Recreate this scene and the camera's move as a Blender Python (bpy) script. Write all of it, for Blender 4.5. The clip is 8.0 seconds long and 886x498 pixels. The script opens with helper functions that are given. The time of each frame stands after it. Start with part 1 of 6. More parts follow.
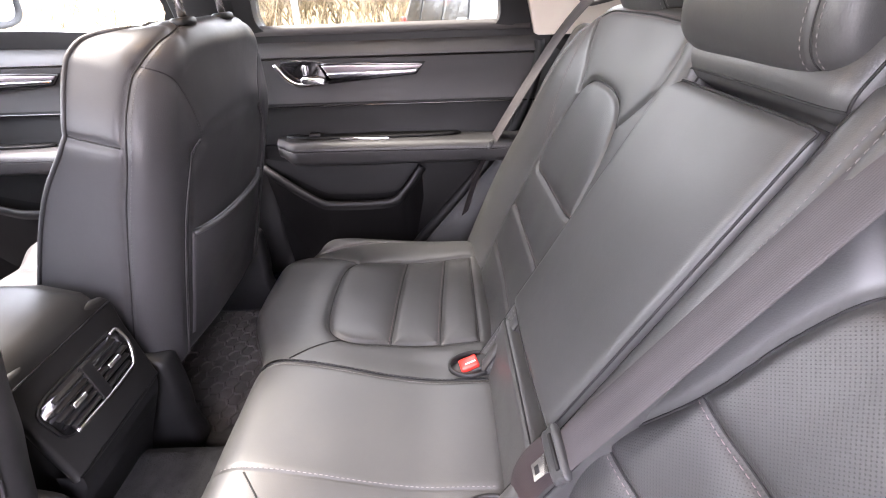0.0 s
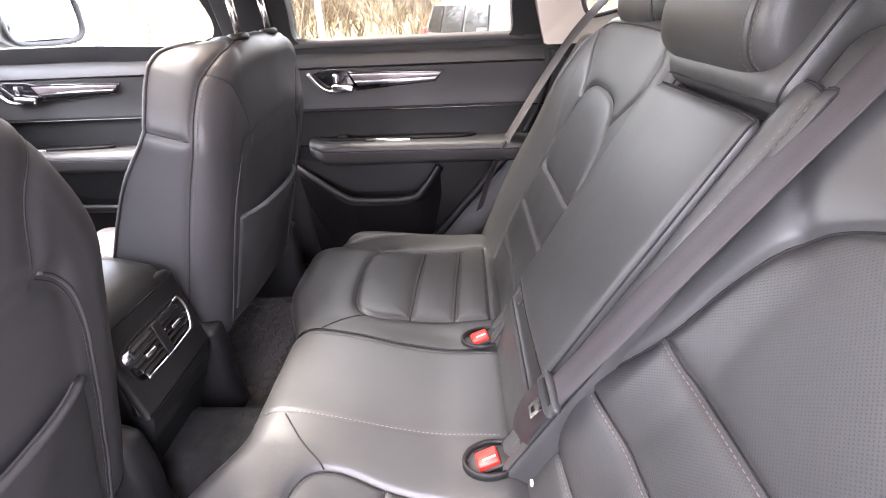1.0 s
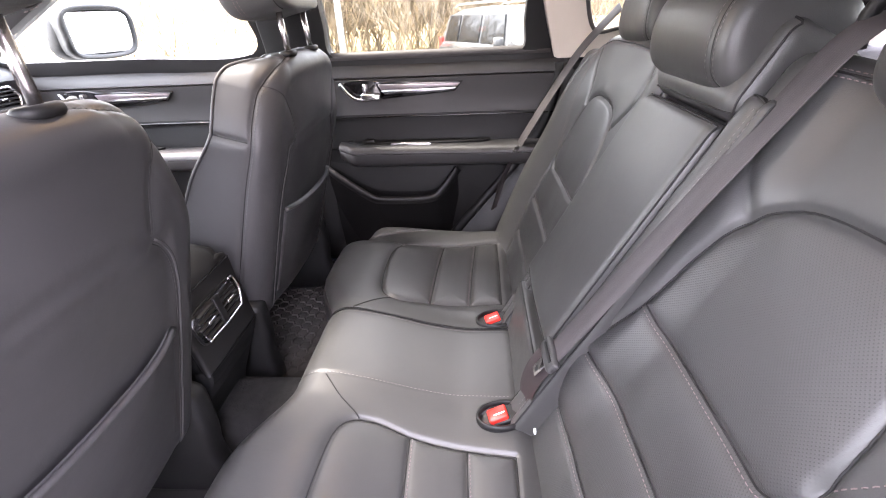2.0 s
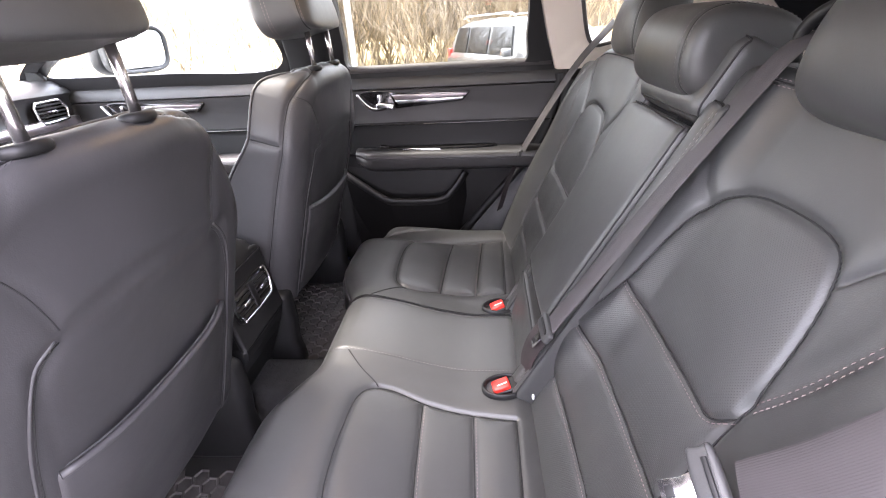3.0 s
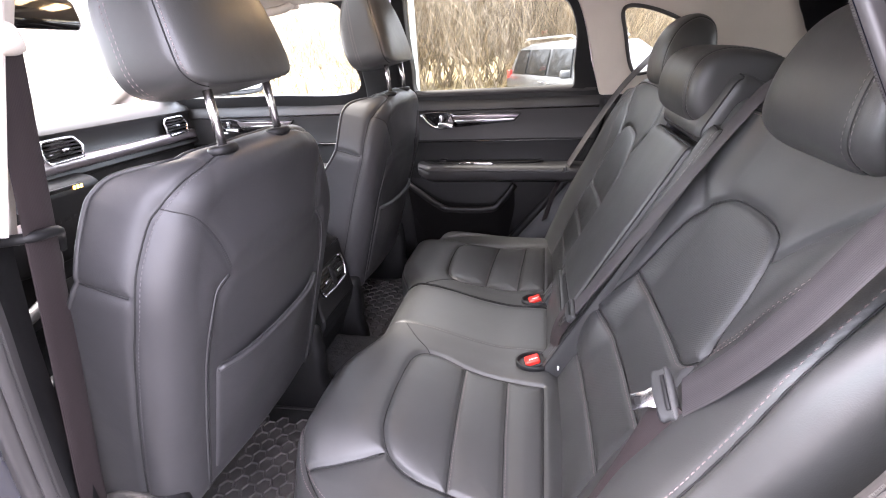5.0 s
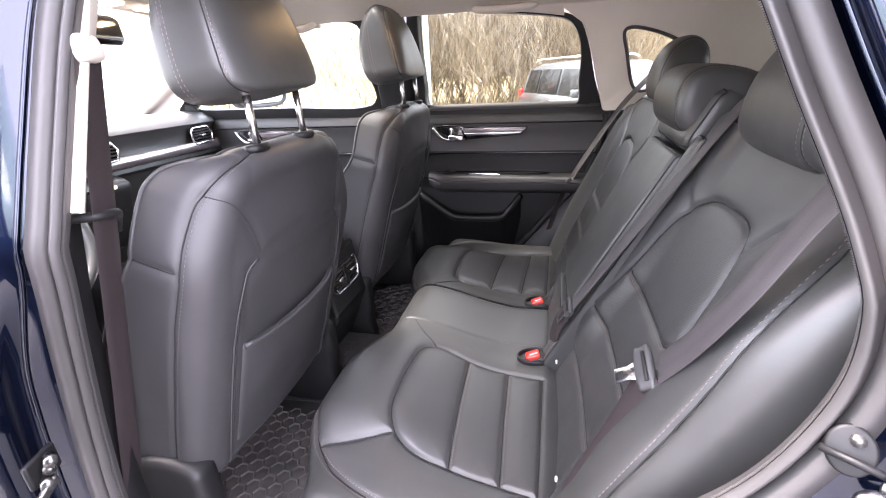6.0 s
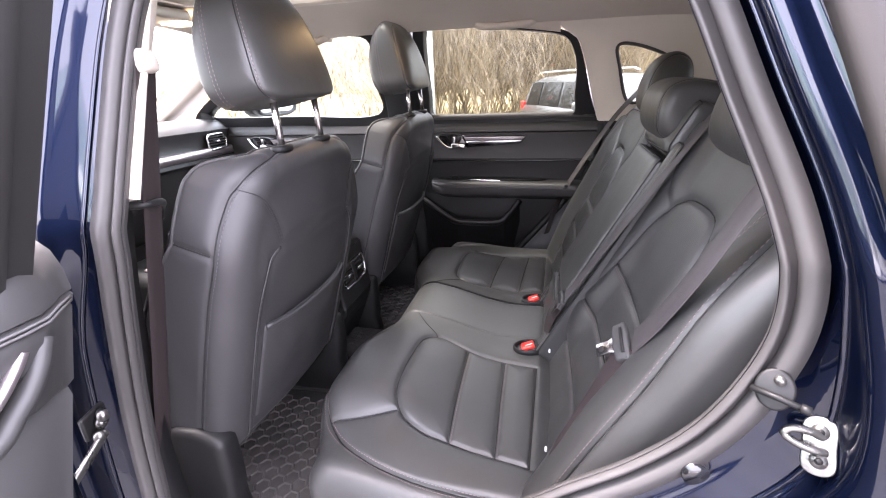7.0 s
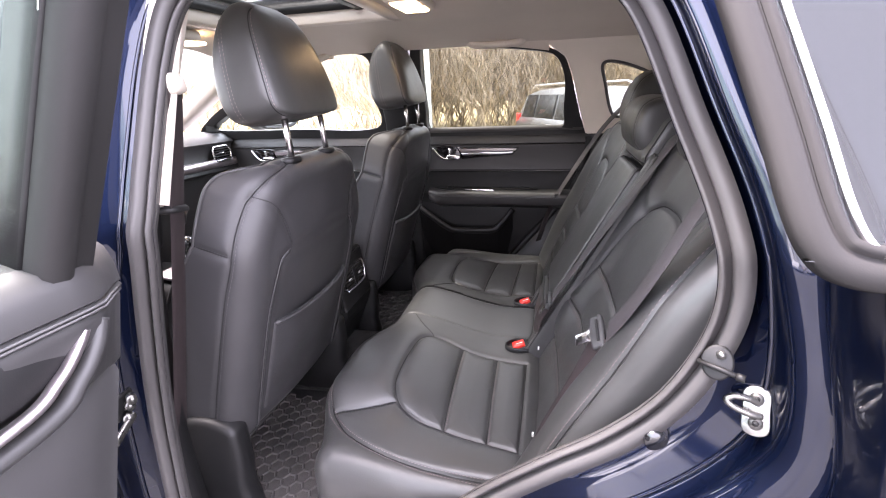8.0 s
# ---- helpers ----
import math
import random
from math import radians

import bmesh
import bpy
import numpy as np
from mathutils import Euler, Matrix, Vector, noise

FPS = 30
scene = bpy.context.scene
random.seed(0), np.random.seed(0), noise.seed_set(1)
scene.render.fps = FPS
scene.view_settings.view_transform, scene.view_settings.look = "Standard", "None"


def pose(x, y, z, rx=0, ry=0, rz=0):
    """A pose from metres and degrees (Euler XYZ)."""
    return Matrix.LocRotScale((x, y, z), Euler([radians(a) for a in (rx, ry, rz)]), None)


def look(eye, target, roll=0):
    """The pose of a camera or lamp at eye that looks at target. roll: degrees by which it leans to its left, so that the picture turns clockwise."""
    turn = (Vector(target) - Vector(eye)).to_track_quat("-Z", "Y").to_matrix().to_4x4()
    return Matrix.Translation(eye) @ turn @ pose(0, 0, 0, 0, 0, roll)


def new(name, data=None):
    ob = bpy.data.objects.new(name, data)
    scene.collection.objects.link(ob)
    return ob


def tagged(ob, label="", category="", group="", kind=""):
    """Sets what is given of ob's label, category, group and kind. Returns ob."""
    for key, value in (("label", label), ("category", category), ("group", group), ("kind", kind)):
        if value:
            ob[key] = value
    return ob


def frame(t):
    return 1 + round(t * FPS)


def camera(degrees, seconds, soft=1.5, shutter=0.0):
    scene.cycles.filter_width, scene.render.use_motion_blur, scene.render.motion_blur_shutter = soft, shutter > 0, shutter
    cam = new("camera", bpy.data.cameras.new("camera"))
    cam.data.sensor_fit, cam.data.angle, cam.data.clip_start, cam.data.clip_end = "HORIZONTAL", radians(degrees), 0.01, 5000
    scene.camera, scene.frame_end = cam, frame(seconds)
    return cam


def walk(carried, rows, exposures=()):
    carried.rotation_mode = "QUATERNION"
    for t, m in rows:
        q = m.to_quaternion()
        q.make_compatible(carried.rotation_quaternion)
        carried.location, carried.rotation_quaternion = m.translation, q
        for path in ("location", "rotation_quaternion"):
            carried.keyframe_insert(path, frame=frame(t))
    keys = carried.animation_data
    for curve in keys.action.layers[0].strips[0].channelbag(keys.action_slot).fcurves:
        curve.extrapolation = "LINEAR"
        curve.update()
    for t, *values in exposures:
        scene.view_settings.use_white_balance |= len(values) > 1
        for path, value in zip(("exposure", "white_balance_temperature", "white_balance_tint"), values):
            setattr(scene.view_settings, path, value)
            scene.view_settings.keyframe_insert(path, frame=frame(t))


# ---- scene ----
cam = camera(88.8, 8.0, soft=1.1)
PATH = [
    (0, (0.181, -0.487, 1.244), (0.172, 1.249, 0.251), -1.9),
    (0.5, (0.188, -0.537, 1.247), (0.121, 1.208, 0.273), -2.7),
    (1, (0.189, -0.595, 1.253), (0.098, 1.159, 0.295), -2.7),
    (1.5, (0.183, -0.654, 1.267), (0.061, 1.104, 0.323), -2.6),
    (3, (0.192, -0.82, 1.29), (0.002, 0.961, 0.399), -3.4),
    (3.5, (0.193, -0.864, 1.301), (-0.019, 0.924, 0.431), -3.4),
    (4, (0.205, -0.91, 1.307), (-0.067, 0.881, 0.459), -3.6),
    (4.5, (0.214, -0.96, 1.314), (-0.138, 0.826, 0.485), -3.7),
    (5, (0.224, -1.005, 1.32), (-0.191, 0.777, 0.512), -3.6),
    (6.5, (0.255, -1.125, 1.31), (-0.209, 0.686, 0.598), -2.7),
    (7, (0.265, -1.171, 1.312), (-0.203, 0.644, 0.616), -2.5),
    (7.5, (0.277, -1.211, 1.318), (-0.189, 0.614, 0.646), -2.5),
    (8, (0.288, -1.246, 1.323), (-0.17, 0.588, 0.671), -2.5),
]
EXPOSURES = [(0, 5.72, 6740, 27), (1.5, 5.56, 6740, 27), (3, 5.25, 6650, 25), (4.5, 5.13, 6620, 25), (5, 4.88, 6590, 25), (6.5, 4.84, 6600, 25), (7, 4.60, 6640, 25), (8, 4.47, 6680, 25)]
walk(cam, [(t, look(eye, target, roll)) for t, eye, target, roll in PATH], EXPOSURES)

# ---- light: bright overcast day, soft sun ahead of the car
world = bpy.data.worlds.new("sky")
scene.world = world
world.use_nodes = True
wn = world.node_tree.nodes
sky = wn.new("ShaderNodeTexSky")
sky.sky_type, sky.sun_disc = "NISHITA", False
sky.sun_elevation, sky.sun_rotation = radians(65), radians(283)
sky.air_density, sky.dust_density, sky.ozone_density = 1.0, 4.0, 1.0
mixw = wn.new("ShaderNodeMixRGB")
mixw.inputs[0].default_value = 0.55
mixw.inputs[2].default_value = (6.5, 6.6, 6.9, 1)
world.node_tree.links.new(sky.outputs[0], mixw.inputs[1])
world.node_tree.links.new(mixw.outputs[0], wn["Background"].inputs[0])
wn["Background"].inputs[1].default_value = 0.13
sun = new("sun", bpy.data.lights.new("sun", "SUN"))
sun.data.energy, sun.data.angle, sun.data.color = 1.5, radians(25), (1.0, 0.97, 0.93)
sun.matrix_world = look((-1.3, 0.3, 2.9), (0, 0, 0))

# ---- materials
def mat(name, color, rough=0.5, metal=0.0, bump=0.0, scale=300.0, vary=0.12, vscale=6.0, spec=0.5, coat=0.0, uv=None, bump2=0.0, scale2=25.0, rvary=0.0):
    """A surface with grain (fine bump) and slow variation of tone."""
    m = bpy.data.materials.new(name)
    m.use_nodes = True
    nt = m.node_tree
    b = nt.nodes["Principled BSDF"]
    b.inputs["Roughness"].default_value = rough
    b.inputs["Metallic"].default_value = metal
    b.inputs["Specular IOR Level"].default_value = spec
    b.inputs["Coat Weight"].default_value = coat
    b.inputs["Coat Roughness"].default_value = 0.04
    tc = nt.nodes.new("ShaderNodeTexCoord")
    n1 = nt.nodes.new("ShaderNodeTexNoise")
    n1.inputs["Scale"].default_value, n1.inputs["Detail"].default_value = vscale, 5
    nt.links.new(tc.outputs["Object"], n1.inputs["Vector"])
    ramp = nt.nodes.new("ShaderNodeValToRGB")
    c = Vector(color)
    ramp.color_ramp.elements[0].color = (*(c * (1 - vary)), 1)
    ramp.color_ramp.elements[1].color = (*(c * (1 + vary)), 1)
    ramp.color_ramp.elements[0].position, ramp.color_ramp.elements[1].position = 0.3, 0.7
    nt.links.new(n1.outputs[0], ramp.inputs[0])
    nt.links.new(ramp.outputs[0], b.inputs["Base Color"])
    if rvary:
        mr = nt.nodes.new("ShaderNodeMapRange")
        mr.inputs["From Min"].default_value, mr.inputs["From Max"].default_value = 0.3, 0.7
        mr.inputs["To Min"].default_value, mr.inputs["To Max"].default_value = max(0.02, rough - rvary), min(1, rough + rvary)
        nt.links.new(n1.outputs[0], mr.inputs["Value"])
        nt.links.new(mr.outputs[0], b.inputs["Roughness"])
    last = None
    for amount, sc in ((bump2, scale2), (bump, scale)):
        if amount:
            n2 = nt.nodes.new("ShaderNodeTexNoise")
            n2.inputs["Scale"].default_value, n2.inputs["Detail"].default_value = sc, 3
            nt.links.new(tc.outputs["Object"], n2.inputs["Vector"])
            bm_ = nt.nodes.new("ShaderNodeBump")
            bm_.inputs["Strength"].default_value, bm_.inputs["Distance"].default_value = amount, 0.6 / sc
            nt.links.new(n2.outputs[0], bm_.inputs["Height"])
            if last:
                nt.links.new(last.outputs[0], bm_.inputs["Normal"])
            last = bm_
    if last:
        nt.links.new(last.outputs[0], b.inputs["Normal"])
    return m


def perforate(m, pitch=0.0027, hole=0.24):
    """Punches a regular grid of small pits into a leather, along its UV metres."""
    nt = m.node_tree
    b = nt.nodes["Principled BSDF"]
    tc = nt.nodes.new("ShaderNodeTexCoord")
    mp = nt.nodes.new("ShaderNodeMapping")
    mp.inputs["Rotation"].default_value[2] = radians(45)
    mp.inputs["Scale"].default_value = (1 / pitch,) * 3
    nt.links.new(tc.outputs["UV"], mp.inputs["Vector"])
    v = nt.nodes.new("ShaderNodeTexVoronoi")
    v.voronoi_dimensions, v.inputs["Randomness"].default_value, v.inputs["Scale"].default_value = "2D", 0.0, 1.0
    nt.links.new(mp.outputs[0], v.inputs["Vector"])
    r = nt.nodes.new("ShaderNodeMapRange")
    r.inputs["From Min"].default_value, r.inputs["From Max"].default_value = hole * 0.6, hole * 1.2
    nt.links.new(v.outputs["Distance"], r.inputs["Value"])
    at = nt.nodes.new("ShaderNodeAttribute")
    at.attribute_name = "perforated"
    inv = nt.nodes.new("ShaderNodeMath")
    inv.operation = "SUBTRACT"
    inv.inputs[0].default_value = 1.0
    nt.links.new(at.outputs["Fac"], inv.inputs[1])
    top = nt.nodes.new("ShaderNodeMath")
    top.operation = "MAXIMUM"
    nt.links.new(r.outputs[0], top.inputs[0])
    nt.links.new(inv.outputs[0], top.inputs[1])
    r = top
    bp = nt.nodes.new("ShaderNodeBump")
    bp.inputs["Strength"].default_value, bp.inputs["Distance"].default_value = 0.42, 0.0005
    old = b.inputs["Normal"].links[0].from_socket
    nt.links.new(old, bp.inputs["Normal"])
    nt.links.new(r.outputs[0], bp.inputs["Height"])
    nt.links.new(bp.outputs[0], b.inputs["Normal"])
    mx = nt.nodes.new("ShaderNodeMixRGB")
    mx.inputs[1].default_value = (0.024, 0.024, 0.0235, 1)
    nt.links.new(r.outputs[0], mx.inputs[0])
    nt.links.new(b.inputs["Base Color"].links[0].from_socket, mx.inputs[2])
    nt.links.new(mx.outputs[0], b.inputs["Base Color"])
    return m


def weave(m, pitch=0.0022):
    """Fine ribs along a webbing's UV."""
    nt = m.node_tree
    b = nt.nodes["Principled BSDF"]
    tc = nt.nodes.new("ShaderNodeTexCoord")
    w = nt.nodes.new("ShaderNodeTexWave")
    w.inputs["Scale"].default_value = 160
    w.inputs["Distortion"].default_value = 1.0
    w.bands_direction = "X"
    nt.links.new(tc.outputs["UV"], w.inputs["Vector"])
    bp = nt.nodes.new("ShaderNodeBump")
    bp.inputs["Strength"].default_value, bp.inputs["Distance"].default_value = 0.2, 0.0003
    nt.links.new(w.outputs[0], bp.inputs["Height"])
    if b.inputs["Normal"].links:
        nt.links.new(b.inputs["Normal"].links[0].from_socket, bp.inputs["Normal"])
    nt.links.new(bp.outputs[0], b.inputs["Normal"])
    return m


def glass(name, tint=(0.9, 0.95, 0.93), rough=0.0, opaque=0.0):
    """Thin pane: clear pass-through with a real gloss."""
    m = bpy.data.materials.new(name)
    m.use_nodes = True
    nt = m.node_tree
    out = nt.nodes["Material Output"]
    nt.nodes.remove(nt.nodes["Principled BSDF"])
    tr, gl, mx, lw = (nt.nodes.new(k) for k in ("ShaderNodeBsdfTransparent", "ShaderNodeBsdfGlossy", "ShaderNodeMixShader", "ShaderNodeLayerWeight"))
    tr.inputs[0].default_value = (*tint, 1)
    gl.inputs["Roughness"].default_value = rough
    lw.inputs["Blend"].default_value = 0.5
    last = lw.outputs["Facing"]
    for op, value in (("POWER", 5.0), ("MULTIPLY", 0.95), ("ADD", 0.04)):
        node = nt.nodes.new("ShaderNodeMath")
        node.operation = op
        node.inputs[1].default_value = value
        nt.links.new(last, node.inputs[0])
        last = node.outputs[0]
    nt.links.new(last, mx.inputs[0])
    nt.links.new(tr.outputs[0], mx.inputs[1])
    nt.links.new(gl.outputs[0], mx.inputs[2])
    nt.links.new(mx.outputs[0], out.inputs[0])
    return m


LEATHER = mat("black_leather", (0.042, 0.042, 0.041), 0.41, bump=0.16, scale=700, vary=0.08, vscale=9, bump2=0.03, scale2=30, rvary=0.05, spec=0.5)
PERFO = perforate(mat("perforated_leather", (0.042, 0.042, 0.041), 0.44, bump=0.15, scale=650, vary=0.08, vscale=9, rvary=0.04))
# the bench's leather again, darkened in colour to offset light on the seat backs
SEATBACK = mat("shaded_seat_back_leather", (0.034, 0.0333, 0.0347), 0.44, bump=0.14, scale=750, vary=0.08, vscale=9, bump2=0.03, scale2=30, rvary=0.05, spec=0.38)
VINYL = mat("door_vinyl", (0.030, 0.0294, 0.030), 0.48, bump=0.10, scale=900, vary=0.08, rvary=0.05, spec=0.42)
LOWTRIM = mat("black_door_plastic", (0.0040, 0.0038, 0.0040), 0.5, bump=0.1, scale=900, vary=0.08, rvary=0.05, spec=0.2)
HARD = mat("hard_black_plastic", (0.0075, 0.0075, 0.0079), 0.5, bump=0.12, scale=900, vary=0.1, rvary=0.06, spec=0.32)
GREYP = mat("grey_plastic", (0.034, 0.034, 0.034), 0.5, bump=0.2, scale=600)
GLOSSB = mat("gloss_black", (0.008, 0.008, 0.009), 0.12, vary=0.1, coat=0.5)
CARPET = mat("dark_carpet", (0.016, 0.016, 0.0164), 0.95, bump=1.0, scale=420, vary=0.3, vscale=60, bump2=0.4, scale2=60, spec=0.2)
MATR = mat("rubber_mat", (0.026, 0.025, 0.024), 0.62, bump=0.3, scale=400, vary=0.35, vscale=14, rvary=0.1)
MATD = mat("dusty_rubber_tread", (0.055, 0.050, 0.047), 0.7, bump=0.3, scale=300, vary=0.4, vscale=10, rvary=0.1)
WEB = weave(mat("seat_belt_webbing", (0.043, 0.038, 0.040), 0.62, bump=0.2, scale=900, vary=0.08, vscale=20))
# the same webbing where it lies in shade, put into a darker, browner colour
WEBD = weave(mat("shaded_belt_webbing", (0.019, 0.0125, 0.013), 0.65, bump=0.2, scale=900, vary=0.08, vscale=20))
THREAD = mat("grey_thread", (0.17, 0.158, 0.155), 0.7, bump=0.2, scale=900)
THREADR = mat("dusky_red_thread", (0.17, 0.13, 0.128), 0.7, bump=0.2, scale=900)
SEAMK = mat("dark_seam", (0.006, 0.006, 0.006), 0.8, vary=0.1)
ZINC = mat("zinc_plate", (0.17, 0.168, 0.16), 0.32, 0.9, bump=0.15, scale=200, vary=0.08, vscale=40, rvary=0.1)
DIMTHREAD = mat("dim_thread", (0.075, 0.073, 0.075), 0.7)
STEEL = mat("brushed_steel", (0.58, 0.55, 0.54), 0.24, 1.0, bump=0.05, scale=500, vary=0.05, rvary=0.05)
CHROME = mat("satin_chrome", (0.72, 0.71, 0.72), 0.18, 1.0, vary=0.04, rvary=0.04)
SILVER = mat("brushed_silver_trim", (0.36, 0.32, 0.33), 0.34, 0.85, bump=0.08, scale=300, vary=0.08, vscale=30)
PAINT = mat("dark_blue_paint", (0.0014, 0.0046, 0.019), 0.36, 0.85, vary=0.12, vscale=3, coat=1.0, spec=0.3)
RUBBER = mat("rubber_weatherstrip", (0.044, 0.041, 0.0405), 0.55, bump=0.12, scale=900, vary=0.12, rvary=0.06)
LINER = mat("beige_headliner", (0.56, 0.50, 0.44), 0.95, bump=0.7, scale=500, vary=0.05, vscale=4, spec=0.15)
BEIGE = mat("beige_pillar_plastic", (0.60, 0.54, 0.47), 0.55, bump=0.25, scale=500, vary=0.04)
RED = mat("red_button", (0.62, 0.028, 0.018), 0.35, vary=0.06)
WHITE = mat("white_plastic", (0.75, 0.75, 0.74), 0.5, vary=0.05)
GLASS = glass("window_glass")
PRIVACY = glass("privacy_glass", (0.55, 0.57, 0.54))
DARKGLASS = glass("dark_privacy_glass", (0.36, 0.38, 0.36))
ROOFGLASS = glass("tinted_sunroof_glass", (0.5, 0.52, 0.5))
GREENISH = glass("greenish_glass", (0.80, 0.90, 0.85))
SMOKED = mat("dark_tinted_glass", (0.004, 0.005, 0.006), 0.03, vary=0.0, coat=0.3)
REFLECT = mat("grey_mirror_glass", (0.80, 0.81, 0.82), 0.04, 1.0, vary=0.03)

# ---- mesh helpers
def part(name, V, F, material, parent=None, label="", smooth=True, sharp=None, uv=None, kind="", perf=None, normals=None):
    me = bpy.data.meshes.new(name)
    me.from_pydata([tuple(map(float, v)) for v in V], [], [tuple(f) for f in F])
    me.materials.append(material)
    if smooth:
        me.polygons.foreach_set("use_smooth", [True] * len(me.polygons))
        if sharp:
            me.set_sharp_from_angle(angle=radians(sharp))
    if uv is not None:
        layer = me.uv_layers.new(name="UVMap")
        idx = np.empty(len(me.loops), dtype=np.int32)
        me.loops.foreach_get("vertex_index", idx)
        layer.data.foreach_set("uv", np.asarray(uv, dtype=np.float32)[idx].ravel())
    if perf is not None:
        me.attributes.new("perforated", "FLOAT", "POINT").data.foreach_set("value", np.asarray(perf, dtype=np.float32))
    me.update()
    if normals is not None:
        me.normals_split_custom_set_from_vertices([tuple(map(float, q)) for q in normals])
    ob = new(name, me)
    if parent:
        ob.parent = parent
    return tagged(ob, label, kind=kind)


def thing(name, label, category, group="", kind=""):
    return tagged(new(name), label, category, group, kind)


def grid_faces(n, m, loop_u=False, loop_v=False, flip=False):
    out = []
    for i in range(n if loop_u else n - 1):
        for j in range(m if loop_v else m - 1):
            a, b = i * m + j, ((i + 1) % n) * m + j
            c, d = ((i + 1) % n) * m + (j + 1) % m, i * m + (j + 1) % m
            out.append((a, d, c, b) if flip else (a, b, c, d))
    return out


def join(*meshes):
    V, F = [], []
    for v, f in meshes:
        k = len(V)
        V += [tuple(p) for p in v]
        F += [tuple(i + k for i in q) for q in f]
    return V, F


def moved(vf, m):
    return [m @ Vector(v) for v in vf[0]], vf[1]


def curve(pts, n=8, closed=False):
    """A smooth line (Catmull-Rom) through points."""
    p = [np.array(q, float) for q in pts]
    k = len(p)
    out = []
    for i in range(k if closed else k - 1):
        if closed:
            a, b, c, d = p[i - 1], p[i], p[(i + 1) % k], p[(i + 2) % k]
        else:
            b, c = p[i], p[i + 1]
            a = p[i - 1] if i else 2 * b - c
            d = p[i + 2] if i + 2 < k else 2 * c - b
        for s in range(n):
            t = s / n
            out.append(0.5 * (2 * b + (c - a) * t + (2 * a - 5 * b + 4 * c - d) * t * t + (3 * b - a - 3 * c + d) * t ** 3))
    if not closed:
        out.append(p[-1])
    return np.array(out)


def sweep(pts, profile, up=(0, 0, 1), closed=False, ring=True, caps=True):
    """Carries a profile of (side, up) offsets along a line. up may be one vector or one for each point."""
    pts = np.array(pts, float)
    n = len(pts)
    if closed:
        tan = np.roll(pts, -1, 0) - np.roll(pts, 1, 0)
    else:
        tan = np.gradient(pts, axis=0)
    tan /= np.linalg.norm(tan, axis=1)[:, None] + 1e-12
    ups = np.array(up, float)
    if ups.ndim == 1:
        ups = np.repeat(ups[None], n, 0)
    side = np.cross(tan, ups)
    side /= np.linalg.norm(side, axis=1)[:, None] + 1e-12
    nup = np.cross(side, tan)
    prof = np.array(profile, float)
    V = (pts[:, None] + side[:, None] * prof[None, :, :1] + nup[:, None] * prof[None, :, 1:2]).reshape(-1, 3)
    m = len(prof)
    F = grid_faces(n, m, closed, ring)
    if caps and not closed and ring:
        F += [tuple(range(m)), tuple((n - 1) * m + j for j in reversed(range(m)))]
    return V, F


def circle(r, n=10, squash=1.0):
    return [(r * math.cos(2 * math.pi * k / n), r * squash * math.sin(2 * math.pi * k / n)) for k in range(n)]


def tube(pts, r, n=10, up=(0.3, 0.2, 0.93), closed=False, squash=1.0):
    return sweep(pts, circle(r, n, squash), up, closed)


def from_bm(bm):
    bm.verts.ensure_lookup_table()
    bm.verts.index_update()
    V, F = [v.co.copy() for v in bm.verts], [tuple(v.index for v in f.verts) for f in bm.faces]
    bm.free()
    return V, F


def rbox(size, bevel=0.005, at=(0, 0, 0), turn=(0, 0, 0), seg=3, taper=None):
    bm = bmesh.new()
    bmesh.ops.create_cube(bm, size=1)
    for v in bm.verts:
        k = 1.0
        if taper and v.co.z > 0:
            k = taper
        v.co = Vector((v.co.x * size[0] * k, v.co.y * size[1] * k, v.co.z * size[2]))
    bmesh.ops.bevel(bm, geom=bm.edges[:], offset=bevel, segments=seg, profile=0.5, affect="EDGES")
    bmesh.ops.transform(bm, matrix=pose(*at, *turn), verts=bm.verts[:])
    return from_bm(bm)


def prism(outline, depth, bevel=0.003, m=None, seg=2):
    """A flat outline (x, y) given thickness along z, with softened edges."""
    bm = bmesh.new()
    low = [bm.verts.new((p[0], p[1], 0)) for p in outline]
    f = bm.faces.new(low)
    r = bmesh.ops.extrude_face_region(bm, geom=[f])
    top = [v for v in r["geom"] if isinstance(v, bmesh.types.BMVert)]
    bmesh.ops.translate(bm, vec=(0, 0, depth), verts=top)
    bmesh.ops.recalc_face_normals(bm, faces=bm.faces[:])
    if bevel:
        edges = [e for e in bm.edges if len({round(v.co.z, 6) for v in e.verts}) == 1]
        bmesh.ops.bevel(bm, geom=edges, offset=bevel, segments=seg, profile=0.5, affect="EDGES")
    if m is not None:
        bmesh.ops.transform(bm, matrix=m, verts=bm.verts[:])
    return from_bm(bm)


def basis(o, x, y):
    """A frame at o with the given x and y ways."""
    x, y = Vector(x).normalized(), Vector(y).normalized()
    z = x.cross(y).normalized()
    y = z.cross(x)
    return Matrix(((x.x, y.x, z.x, o[0]), (x.y, y.y, z.y, o[1]), (x.z, y.z, z.z, o[2]), (0, 0, 0, 1)))


# ---- upholstery
def seam_gap(U, V, lines):
    """Distance of each place of a cover to the nearest seam."""
    best = np.full(U.shape, 9.0)
    for line in lines:
        p = np.array(line, float)
        for a, b in zip(p[:-1], p[1:]):
            d = b - a
            t = np.clip(((U - a[0]) * d[0] + (V - a[1]) * d[1]) / (d @ d + 1e-12), 0, 1)
            best = np.minimum(best, np.hypot(U - a[0] - t * d[0], V - a[1] - t * d[1]))
    return best


